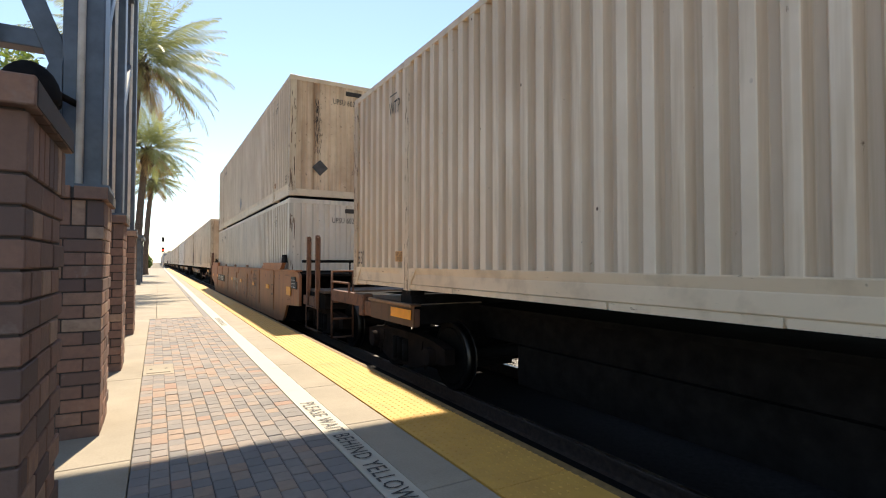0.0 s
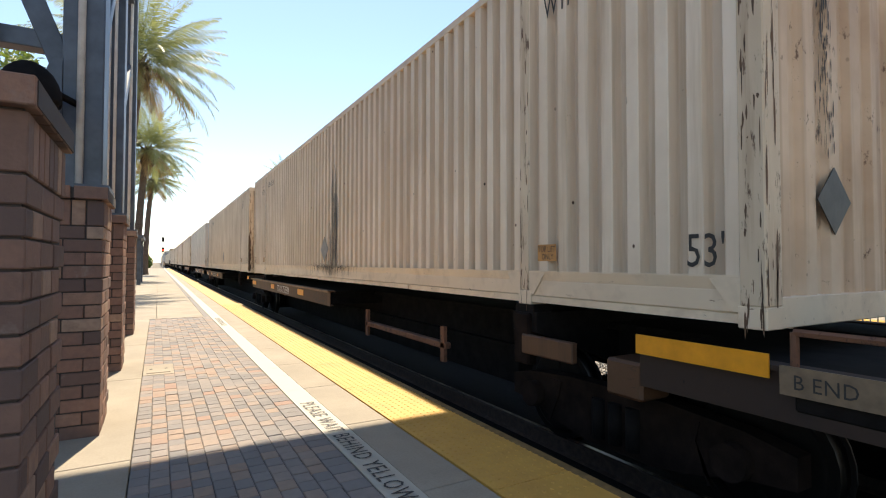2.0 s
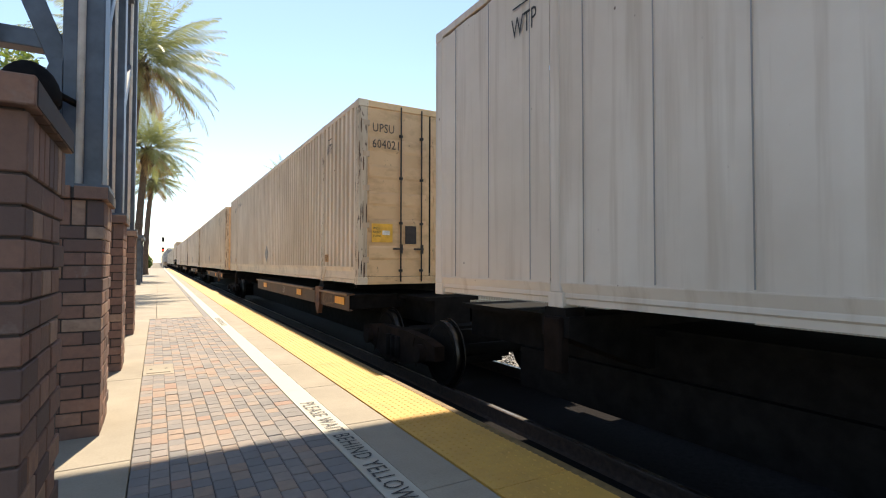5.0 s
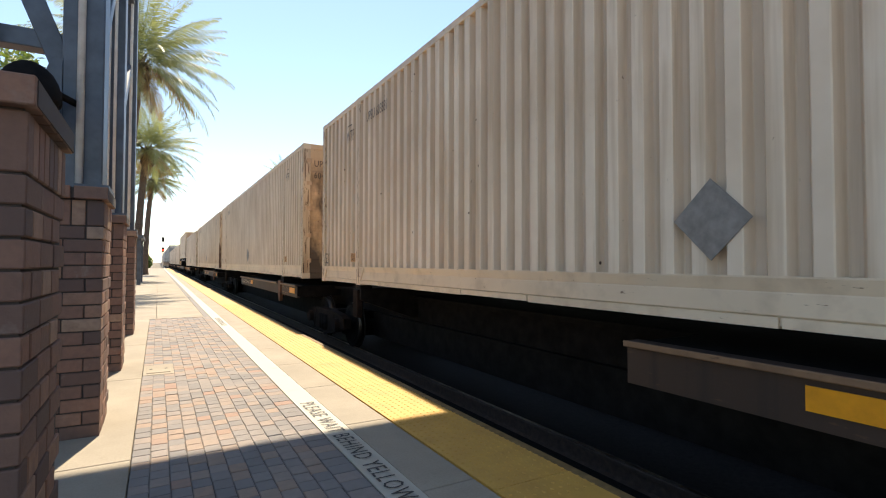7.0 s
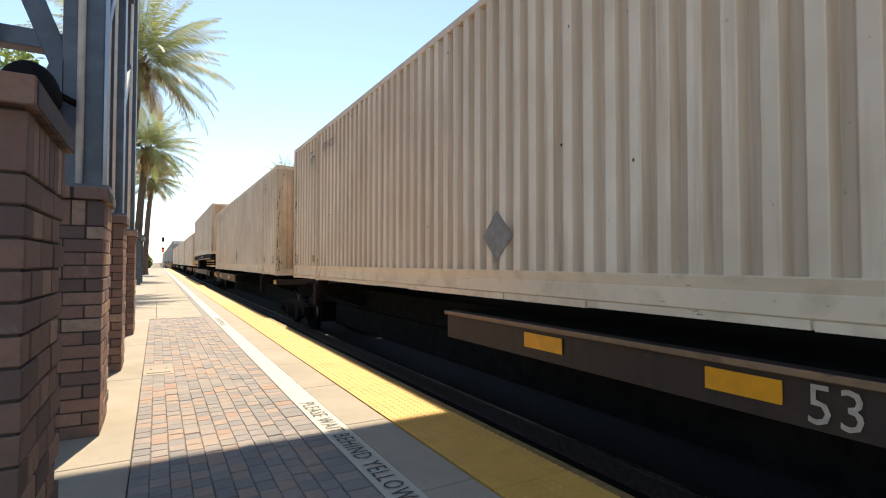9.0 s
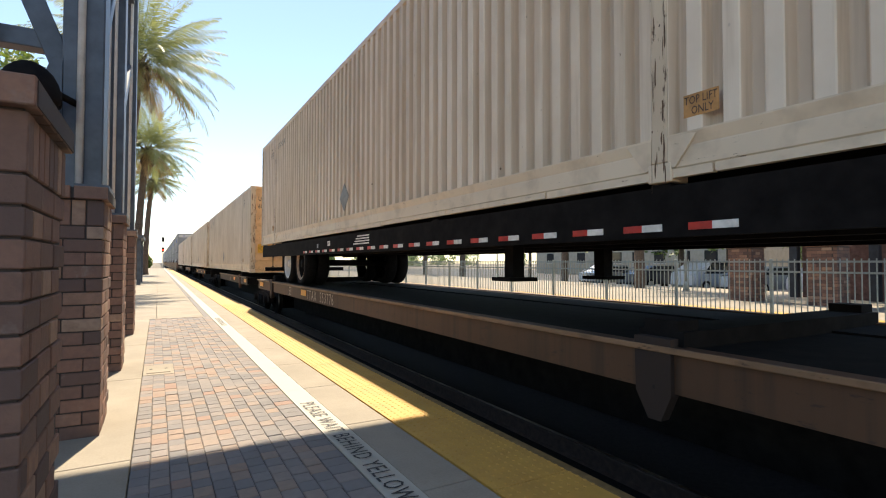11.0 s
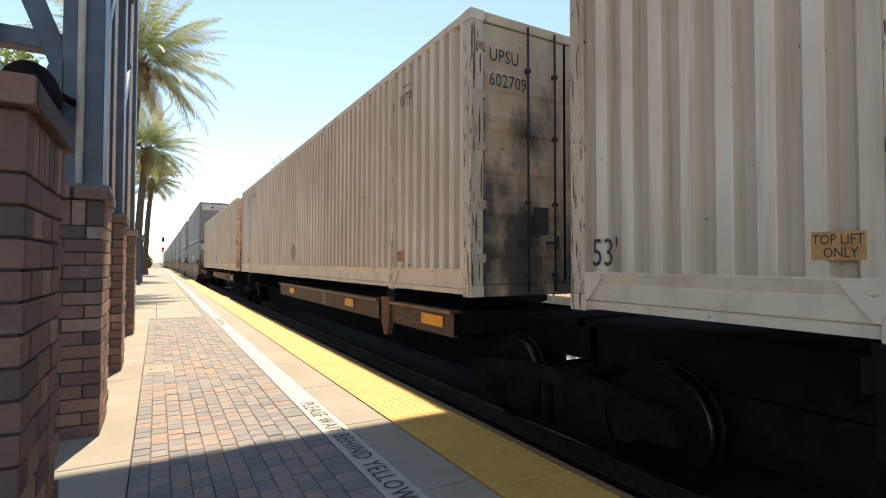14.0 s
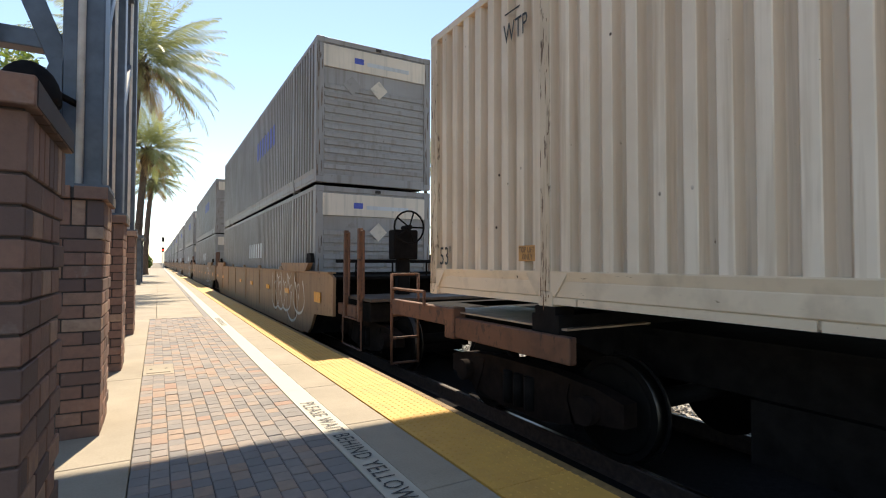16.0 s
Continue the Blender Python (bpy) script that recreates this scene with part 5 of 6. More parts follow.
def build_train():
    deck_z = 0.845
    # the container that is passing as the shot begins, on the last platform of a spine car
    add(container("cream ribbed container with rust at its edges", "", caution=True), 7.77 - L, deck_z)
    add(spine_unit("short", end="far"), 7.77 - L, 0)
    # double stack in an orange-brown well car
    y = 12.38
    b = add(well_car("orange-brown well car with dark sprayed graffiti", M_WELL), y, 0)
    x = -1.464
    boxes("number_panel", M_INK, b, (x - 0.004, x + 0.010, 11.75, 14.38, 0.35, 0.63), label="black panel behind the car number")
    letters("DTTX", 0.27, M_INK_WHITE, b, side_m(x - 0.007, 14.12, 0.40), 1.05, 0.90)
    letters("652105", 0.30, M_INK_WHITE, b, side_m(x - 0.007, 13.12, 0.39), 1.03, 1.0)
    for t, yy, s in (("53", 1.20, 0.42), ("53", 0.25, 0.14), ("48", 0.85, 0.14), ("45", 1.38, 0.14), ("40", 2.1, 0.14), ("53", L + 0.02, 0.14), ("48", L - 0.62, 0.14), ("45", L - 1.2, 0.14), ("40", L - 1.95, 0.14), ("110", L - 2.22, 0.10)):
        letters(t, s, M_INK, b, side_m(x - 0.003, yy, 0.36 if s > 0.2 else 0.80), 1.0, 0.7)
    letters("DO NOT LOAD 20 FT CONTAINER", 0.072, M_INK, b, side_m(x - 0.003, 3.98, 0.925), 1.0, 0.62)
    letters("LD LMT 162700", 0.085, M_INK, b, side_m(x - 0.003, 10.6, 0.62), 1.0, 0.8)
    for yc in (8.1, 11.2, 5.2):
        bm = bmesh.new()
        bm_prism(bm, ((yc - 0.85, 0.985), (yc + 0.85, 0.985), (yc + 0.62, 0.82), (yc - 0.62, 0.82)), "x", x + 0.008, x + 0.03)
        part("gusset_plate", bm, M_WELL, b)
    letters("DTTX 652105", 0.10, M_INK, b, side_m(x + 0.004, 8.35, 0.88), 1.0, 0.75)
    letters("GWF13S", 0.09, M_INK, b, side_m(x + 0.004, 11.4, 0.88), 1.0, 0.75)
    letters("L-73-02", 0.085, M_INK, b, side_m(x - 0.003, -0.66, 0.35), 1.0, 0.9)
    letters("NO 24 BRAKE BEAM", 0.06, M_INK, b, side_m(x - 0.003, -0.42, 0.88), 1.0, 0.9)
    boxes("notice_plate", M_INK, b, (x - 0.002, x + 0.01, -1.50, -1.40, 0.62, 0.78), label="small dark notice plate")
    boxes("data_panel", M_INK, b, (x - 0.002, x + 0.01, -1.38, -1.01, 0.63, 0.88), label="black consolidated data panel")
    boxes("data_line", M_INK_WHITE, b, *[(x - 0.005, x - 0.002, -1.36 + k * 0.20, -1.24 + k * 0.19, 0.655 + j * 0.075, 0.664 + j * 0.075) for k in range(2) for j in range(3)])
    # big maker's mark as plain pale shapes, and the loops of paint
    bm = bmesh.new()
    for a, c2 in ((8.85, 8.42), (8.40, 7.97)):
        bm_box(bm, x - 0.004, x, c2, a, 0.52, 0.62)
        bm_box(bm, x - 0.004, x, (a + c2) / 2 - 0.07, (a + c2) / 2 + 0.07, 0.20, 0.52)
    for sgn in (1, -1):
        bm_prism(bm, ((7.62 + sgn * 0.30 - 0.08, 0.10), (7.62 + sgn * 0.30 + 0.08, 0.10), (7.62 - sgn * 0.26 + 0.08, 0.62), (7.62 - sgn * 0.26 - 0.08, 0.62)), "x", x - 0.004 - 0.001 * sgn, x)
    part("maker_mark", bm, M_MARK, b, "faded pale painted mark")
    graffiti(b, M_INK, x - 0.004, 3.45, 6.10, -0.05, 0.97, 5, 0.015, n=6)
    graffiti(b, M_INK, x - 0.004, 3.36, 3.98, 0.68, 0.88, 8, 0.008, n=6)
    graffiti(b, M_INK, x - 0.004, 3.40, 3.80, 0.45, 0.64, 11, 0.008, n=5)
    add(container("white ribbed container as the lower of a double stack", "UPSU 602545", M_CONT_WHITE, M_CONT_PALE, tilt53=False, height=2.93), y, -0.17)
    add(container("cream ribbed container stacked upon a white one", "UPSU 602464", placard=8.2, height=2.95, locks=True), y, 2.83)
    # spine cars, each platform with a container
    W1, W2 = M_INK_WHITE, M_INK_FADED
    units = (
        (33.10, "end", "panel", "UPSU 601726", 7.95, (("TTAX 753334", 11.9, 0.24, W1),), "near", "cream ribbed container with dark stains and a rusty corner"),
        (50.16, "far", "panel", "UPSU 601883", 7.65, (("53' ALL PURPOSE SPINE CAR", 12.42, 0.19, W1),), "", "cream ribbed container with a rust-streaked end"),
        (68.45, "near", "boxy", "2955530", None, (("TTAX 753334", 6.1, 0.2, W1),), "", "bluish-white smooth riveted container"),
        (86.95, "near", "door", "UPSU 604021", 7.65, (("53", 5.1, 0.2, W2),), "", "cream ribbed container with double doors"),
        (104.95, "near", "door", "UPSU 603831", 8.15, (("53", 3.0, 0.2, W2),), "", "cream ribbed container with grimy double doors"),
        (122.40, "near", "sooty", "UPSU 604651", 7.65, (("53' ALL PURPOSE SPINE CAR", 8.5, 0.165, W2),), "", "cream ribbed container with sooty double doors"),
        (139.41, "near", "panel", "UPSU 602711", 7.88, (("53", 5.3, 0.27, W2),), "", "cream ribbed container with a dark stained end"),
        (157.35, "far", "panel", "UPSU 601550", 7.65, (), "", "cream ribbed container with chipped paint"),
        None,
        (193.84, "near", "door", "UPSU 605502", 7.92, (("53", 4.9, 0.24, W2),), "", "cream ribbed container with yellowed double doors"),
        (211.22, "near", "sooty", "UPSU 604019", 7.78, (("53' ALL PURPOSE SPINE CAR", 8.6, 0.16, W2),), "", "cream ribbed container with sooty double doors"),
        (228.58, "near", "sooty", "UPSU 602709", 7.65, (("53", 5.0, 0.24, W2),), "", "cream ribbed container with dirty double doors"),
        (246.05, "near", "sooty", "UPSU 605424", 7.65, (("TTAX 553776", 7.40, 0.28, W2), ("53", 4.1, 0.28, W2)), "far", "cream ribbed container with blackened double doors"),
    )
    for un in units:
        if un is None:
            continue
        y, deck, near_end, number, plac, words, end, label = un
        if near_end == "boxy":
            add(container(label, number, M_CONT_PALE, M_CONT_BLUISH, "boxy", None, True, True, False, caution=False), y, deck_z)
        else:
            add(container(label, number, end_skin=M_END_SOOT if y in (50.16, 139.41) else None, near_end=near_end, placard=plac, far53=y != 50.16, tar=7.7 if deck == "end" else 0.0), y, deck_z)
        marks = {193.84: ((0.42, 0.5), (3.3, 0.4)), 122.40: ((0.42, 0.5), (6.12, 0.38)), 139.41: ((0.42, 0.5), (6.95, 0.45), (5.4, 0.4)), 246.05: ((0.42, 0.5), (7.60, 0.42))}.get(y)
        add(spine_unit(deck, words, end, marks, M_SPINE_DARK if y in (104.95, 122.40, 139.41, 193.84, 211.22) else None), y, 0)
    # a container on a road chassis, loaded on its wheels
    y = 191.75 - L
    add(spine_unit("long", (("53", 11.92, 0.27, W2), ("TTAX", 10.30, 0.27, W2), ("553776", 9.36, 0.27, W2)), marks=((L - 0.75, 0.5), (10.38, 0.4))), y, 0)
    add(trailer_chassis(), y, 0.69)
    add(container("cream ribbed container raised on a road chassis", "UPSU 600126", placard=8.15, far53=False), y, 1.70)
    # double stacks to the end of the train
    y = 266.89
    p = well_car("faded brown well car with white sprayed graffiti", M_WELL_OLD)
    graffiti(p, M_CONT_WHITE, -1.464, 0.3, 3.3, -0.12, 0.98, 21, 0.026, n=5)
    brake_wheel(p)
    low = container("grey ribbed container low in a well car", "", M_CONT_GREY, M_CONT_GREY, "louvre", tilt53=False, wtp=False, caution=False, height=2.93)
    boxes("side_mark", M_CONT_BLUISH, low, *[(-1.297, -1.291, 6.0 + k * 0.42, 6.0 + k * 0.42 + 0.2, 1.5, 1.95) for k in range(6)], label="faded pale illegible mark")
    high = container("grey ribbed container on top of a double stack", "", M_CONT_GREY, M_CONT_GREY, "louvre", tilt53=False, wtp=False, caution=False, height=2.98, locks=True)
    boxes("side_mark", M_BLUEMARK, high, *[(-1.297, -1.291, 4.2 + k * 0.42, 4.2 + k * 0.42 + 0.22, 1.6, 2.15) for k in range(7)], label="faded blue illegible mark")
    for k in range(13):
        yy = y + k * 20.2
        if k == 0:
            add(p, yy, 0), add(low, yy, -0.17), add(high, yy, 2.83)
        else:
            add(copy_thing(p, Matrix()), yy, 0)
            add(copy_thing(low, Matrix()), yy, -0.17)
            add(copy_thing(high, Matrix()), yy, 2.83)



def brake_wheel(p):
    bm = bmesh.new()
    c = Vector((-0.42, -2.5, 1.78))
    ring = [c + Vector((0.27 * math.cos(a * math.tau / 18), 0, 0.27 * math.sin(a * math.tau / 18))) for a in range(19)]
    bm_tube(bm, ring, 0.016)
    for a in range(5):
        f = a * math.tau / 5
        bm_rod(bm, c, c + Vector((0.26 * math.cos(f), 0, 0.26 * math.sin(f))), 0.014)
    bm_rod(bm, c + Vector((0, -0.05, 0)), c + Vector((0, 0.25, 0)), 0.04)
    part("brake_wheel", bm, M_UNDER, p)
    boxes("brake_housing", M_UNDER, p, (-0.62, -0.18, -2.35, -2.1, 1.25, 1.75), (-0.52, -0.30, -2.3, -2.15, 0.6, 1.25), bev=0.02)


def trailer_chassis():
    t = thing("trailer_chassis", "black gooseneck road chassis with red and white reflectors", "trailer")
    z = 1.005
    for s in (-1, 1):
        bm = bmesh.new()
        bm_beam(bm, (s * 0.45, 0.6, z - 0.17), (s * 0.45, L - 0.2, z - 0.17), 0.14, 0.32)
        part("main_rail", bm, M_UNDER, t)
        boxes("side_beam", M_UNDER, t, (min(s * 1.27, s * 1.22), max(s * 1.27, s * 1.22), 0.3, L - 0.1, z - 0.34, z - 0.02))
    boxes("cross_member", M_UNDER, t, *[(-1.26, 1.26, y - 0.07, y + 0.07, z - 0.14, z) for y in (0.3, 2.0, 5, 8, 11, L - 2.0, L - 0.25)])
    boxes("rear_bumper", M_UNDER, t, (-1.2, 1.2, L - 0.25, L - 0.1, 0.25, 0.36), (-0.7, -0.6, L - 0.25, L - 0.1, 0.36, z - 0.1), (0.6, 0.7, L - 0.25, L - 0.1, 0.36, z - 0.1))
    for k in range(20):
        y = 1.5 + k * 0.483
        boxes("reflector", M_INK_WHITE, t, (-1.276, -1.271, y, y + 0.15, z - 0.30, z - 0.255), label="red and white reflector strip")
        boxes("reflector", M_RED, t, (-1.276, -1.271, y + 0.15, y + 0.30, z - 0.30, z - 0.255), label="red and white reflector strip")
    boxes("length_plate", M_INK_WHITE, t, (-1.276, -1.271, 9.03, 9.18, z - 0.19, z - 0.10), label="white length plate")
    letters("53 FT", 0.065, M_INK, t, side_m(-1.279, 9.175, z - 0.17), 1.0, 0.75)
    boxes("small_plate", M_PLACARD, t, (-1.276, -1.271, 9.80, 9.90, z - 0.21, z - 0.13), label="small grey plate")
    boxes("owner_mark", M_INK_WHITE, t, *[(-1.276, -1.271, L - 8.9, L - 8.2 - 0.06 * k, z - 0.21 + k * 0.04, z - 0.19 + k * 0.04) for k in range(4)], label="white striped mark")
    boxes("landing_leg", M_UNDER, t, (-0.75, -0.6, 4.2, 4.35, 0.35, z - 0.2), (0.6, 0.75, 4.2, 4.35, 0.35, z - 0.2), (-0.85, -0.5, 4.1, 4.45, 0.31, 0.35), (0.5, 0.85, 4.1, 4.45, 0.31, 0.35))
    for y in (L - 3.30, L - 4.58):
        rods("axle", M_UNDER, t, ((-1.0, y, 0.5), (1.0, y, 0.5), 0.07))
        for s in (-1, 1):
            for a, b in ((0.99, 1.24), (0.70, 0.95)):
                bm = bmesh.new()
                prof = ((0.37, 0.0), (0.44, 0.0), (0.475, 0.04), (0.485, 0.08), (0.485, 0.17), (0.475, 0.21), (0.44, 0.25), (0.37, 0.25), (0.36, 0.0))
                n = 32
                rings = [[bm.verts.new((s * (a + d), r * math.cos(k * math.tau / n), r * math.sin(k * math.tau / n))) for k in range(n)] for r, d in prof]
                for r0, r1 in zip(rings, rings[1:]):
                    for k in range(n):
                        bm.faces.new((r0[k], r0[(k + 1) % n], r1[(k + 1) % n], r1[k])).smooth = True
                w = part("tyre", bm, M_TYRE, t, "black truck tyre")
                w.location = (0, y, 0.485)
            bm = bmesh.new()
            rim = M_HUB if y > L - 4 else M_HUB_RUST
            n = 28
            prof = ((0.372, 0.245), (0.345, 0.245), (0.325, 0.20), (0.315, 0.08), (0.19, 0.05), (0.17, 0.11), (0.10, 0.13), (0.09, 0.22), (0.0, 0.225))
            rings = [[bm.verts.new((s * (0.99 + d), max(r, 0.002) * math.cos(k * math.tau / n), max(r, 0.002) * math.sin(k * math.tau / n))) for k in range(n)] for r, d in prof]
            for r0, r1 in zip(rings, rings[1:]):
                for k in range(n):
                    bm.faces.new((r0[k], r0[(k + 1) % n], r1[(k + 1) % n], r1[k])).smooth = True
            h = part("hub", bm, rim, t, "round steel wheel hub")
            h.location = (0, y, 0.485)
            if rim is M_HUB_RUST:
                h.data.materials.append(M_UNDER)
                for f in h.data.polygons:
                    if math.hypot(f.center.y, f.center.z) < 0.325:
                        f.material_index = 1
            bm = bmesh.new()
            for k in range(5):
                a = k * math.tau / 5 + 0.3
                cy, cz = 0.255 * math.cos(a), 0.255 * math.sin(a)
                bm_rod(bm, (s * 1.04, cy, cz), (s * 1.065, cy, cz), 0.045, 0.045, 12)
            for k in range(10):
                a = k * math.tau / 10
                bm_rod(bm, (s * 1.08, 0.14 * math.cos(a), 0.14 * math.sin(a)), (s * 1.125, 0.14 * math.cos(a), 0.14 * math.sin(a)), 0.012, 0.012, 6)
            part("hand_hole", bm, M_UNDER, t).location = (0, y, 0.485)
    return t

# ---- greenery and the far side ----
def palm(x, y, h, crown=3.1, seed=1, lean=0.0, fronds=46, far=False):
    rng = random.Random(seed)
    p = thing("palm_tree", "tall date palm with arching green fronds and a rough trunk", "palm tree", pose(x, y, -0.8 if x > 3 else -0.004), "palms beside the platforms")
    h = h + (0.8 if x > 3 else 0)
    bm = bmesh.new()
    n, segs = 12, 26
    rings = []
    for k in range(segs + 1):
        f = k / segs
        r = (0.25 - 0.06 * f) * (1.25 if f > 0.93 else 1) * (1.35 if f < 0.03 else 1)
        r *= 1.0 + (0.07 if k % 2 else -0.02)
        rings.append([bm.verts.new((lean * f * f + r * math.cos(q * math.tau / n + k * 0.3) * (1 + rng.uniform(-0.06, 0.06)), r * math.sin(q * math.tau / n + k * 0.3), f * h)) for q in range(n)])
    for a, b in zip(rings, rings[1:]):
        for q in range(n):
            bm.faces.new((a[q], a[(q + 1) % n], b[(q + 1) % n], b[q]))
    part("trunk", bm, M_BARK, p)
    boot = bmesh.new()
    for k in range(54):
        a = k * 2.399
        z = h - 1.25 + k * 0.024
        r = 0.27
        c = Vector((lean + r * math.cos(a), r * math.sin(a), z))
        bm_rod(boot, c, c + Vector((math.cos(a) * 0.16, math.sin(a) * 0.16, 0.26)), 0.07, 0.03, 5)
    tagged(part("leaf_base_ring", boot, M_BARK, p), kind="stuff")
    green, dry = bmesh.new(), bmesh.new()
    top = Vector((lean, 0, h))
    for k in range(fronds):
        f = k / fronds
        az = k * 2.39996 + rng.uniform(-0.2, 0.2)
        el = math.radians(80 - 116 * f ** 0.9 + rng.uniform(-8, 8))
        ln = crown * rng.uniform(0.92, 1.12) * (0.80 if f > 0.85 else 1.0)
        droop = (0.55 + 0.5 * math.cos(el)) * rng.uniform(0.8, 1.2)
        bm = dry if f > 0.90 else green
        out = Vector((math.cos(az), math.sin(az), 0))
        side = Vector((-math.sin(az), math.cos(az), 0))
        pts, pos, e = [], top.copy(), el
        steps = 15
        for s in range(steps + 1):
            pts.append((pos.copy(), e))
            pos = pos + (out * math.cos(e) + Vector((0, 0, math.sin(e)))) * (ln / steps)
            e -= droop * 1.0 / steps * (0.5 + 1.1 * s / steps)
        for (a, _), (b, _) in zip(pts, pts[1:]):
            v = [bm.verts.new(a + side * 0.018), bm.verts.new(b + side * 0.014), bm.verts.new(b - side * 0.014), bm.verts.new(a - side * 0.018)]
            bm.faces.new(v)
        per = 2 if far else 4
        for s in range(2, steps):
            (a, ea), (b, _) = pts[s], pts[s + 1]
            along = (b - a).normalized()
            upv = side.cross(along).normalized()
            g = s / steps
            wl = 0.66 * math.sin(math.pi * min(1, 0.18 + g * 0.86)) + 0.10
            for j in range(per):
                base = a + (b - a) * (j / per)
                for sg in (-1, 1):
                    tip = base + (side * sg * 0.75 + along * 0.75 + upv * rng.uniform(-0.05, 0.35) + Vector((0, 0, -0.38))).normalized() * wl * rng.uniform(0.8, 1.15)
                    w = along * (0.024 if not far else 0.04)
                    mid = (base + tip) / 2 + Vector((0, 0, 0.03))
                    v = [bm.verts.new(base - w * 0.5), bm.verts.new(mid - w), bm.verts.new(tip), bm.verts.new(mid + w)]
                    bm.faces.new(v)
    part("crown", green, M_FROND, p)
    part("dry_fronds", dry, M_FROND_DRY, p, "hanging dry brown fronds")
    return p


def tree(x, y, h, r, seed, mat, leaves=5200, size=0.16, base=-0.8):
    rng = random.Random(seed)
    t = thing("tree", "leafy green street tree", "tree", pose(x, y, base), "street trees beyond the tracks")
    h = h - base
    bm = bmesh.new()
    bm_rod(bm, (0, 0, 0), (0, 0, h * 0.4), 0.17, 0.12, 8)
    limbs = []
    for k in range(8):
        a = k * 2.4
        tip = Vector((math.cos(a) * r * rng.uniform(0.4, 0.7), math.sin(a) * r * rng.uniform(0.4, 0.7), h * rng.uniform(0.55, 0.9)))
        bm_rod(bm, (0, 0, h * rng.uniform(0.25, 0.4)), tip, 0.08, 0.02, 6)
        limbs.append(tip)
    part("trunk", bm, M_TRUNK, t)
    clumps = []
    for k in range(30):
        a = rng.uniform(0, math.tau)
        z = rng.uniform(0.34, 0.98)
        rr = r * math.sqrt(max(0.05, 1 - ((z - 0.62) / 0.40) ** 2)) * rng.uniform(0.35, 1.0)
        clumps.append((Vector((math.cos(a) * rr, math.sin(a) * rr, z * h)), r * rng.uniform(0.22, 0.40)))
    bm = bmesh.new()
    for k in range(leaves):
        c, cr = clumps[k % len(clumps)]
        d = Vector((rng.gauss(0, 1), rng.gauss(0, 1), rng.gauss(0, 1))).normalized() * cr * rng.uniform(0.5, 1.08)
        o = c + d
        u = Vector((rng.gauss(0, 1), rng.gauss(0, 1), rng.gauss(0, 0.6))).normalized()
        w = u.orthogonal().normalized()
        s = size * rng.uniform(0.6, 1.2)
        bm.faces.new([bm.verts.new(o - u * s), bm.verts.new(o + w * s * 0.5), bm.verts.new(o + u * s), bm.verts.new(o - w * s * 0.5)])
    part("crown", bm, mat, t)
    return t


def fence(x, y0, y1, z0, z1, label):
    f = thing("picket_fence", label, "fence", kind="structure")
    for z in (z0 + 0.22, z1 - 0.28, z1 - 0.06):
        boxes("fence_rail", M_FENCE, f, (x - 0.018, x + 0.018, y0, y1, z - 0.02, z + 0.02))
    bm = bmesh.new()
    bm_box(bm, -0.009, 0.009, -0.009, 0.009, 0.12, z1 - z0, 0.0)
    picket = mesh_of("picket", bm, M_FENCE)
    bm = bmesh.new()
    bm_box(bm, -0.032, 0.032, -0.032, 0.032, 0.0, z1 - z0 + 0.06, 0.006)
    post = mesh_of("fence_post", bm, M_FENCE)
    n = int((y1 - y0) / 0.118)
    joined = bmesh.new()
    for k in range(n):
        y = y0 + 0.118 * k
        if 2.0 < y < 20 and k % 20:
            o = new("picket", picket)
            o.parent, o.location = f, (x, y, z0)
        elif k % 20 == 0:
            o = new("fence_post", post)
            o.parent, o.location = f, (x, y, z0 - 0.06)
        else:
            bm_box(joined, x - 0.009, x + 0.009, y - 0.009, y + 0.009, z0 + 0.12, z1)
    tagged(part("picket_row", joined, M_FENCE, f), kind="stuff")


def build_far_platform():
    pf = thing("far_platform", "concrete platform across the tracks with a yellow edge", "platform", kind="structure")
    boxes("slab", M_CONCRETE_EDGE, pf, (12.61, 23.0, -25, 118, -0.9, -0.05))
    boxes("surface", M_CONCRETE, pf, (13.22, 23.0, -25, 118, -0.0499, 0.0))
    boxes("edge_strip", M_YELLOW, pf, (12.61, 13.216, -25, 118, -0.0499, 0.004))
    boxes("parking_lot", M_ASPHALT, pf, (23.2, 75, -40, 120, -0.86, -0.42))


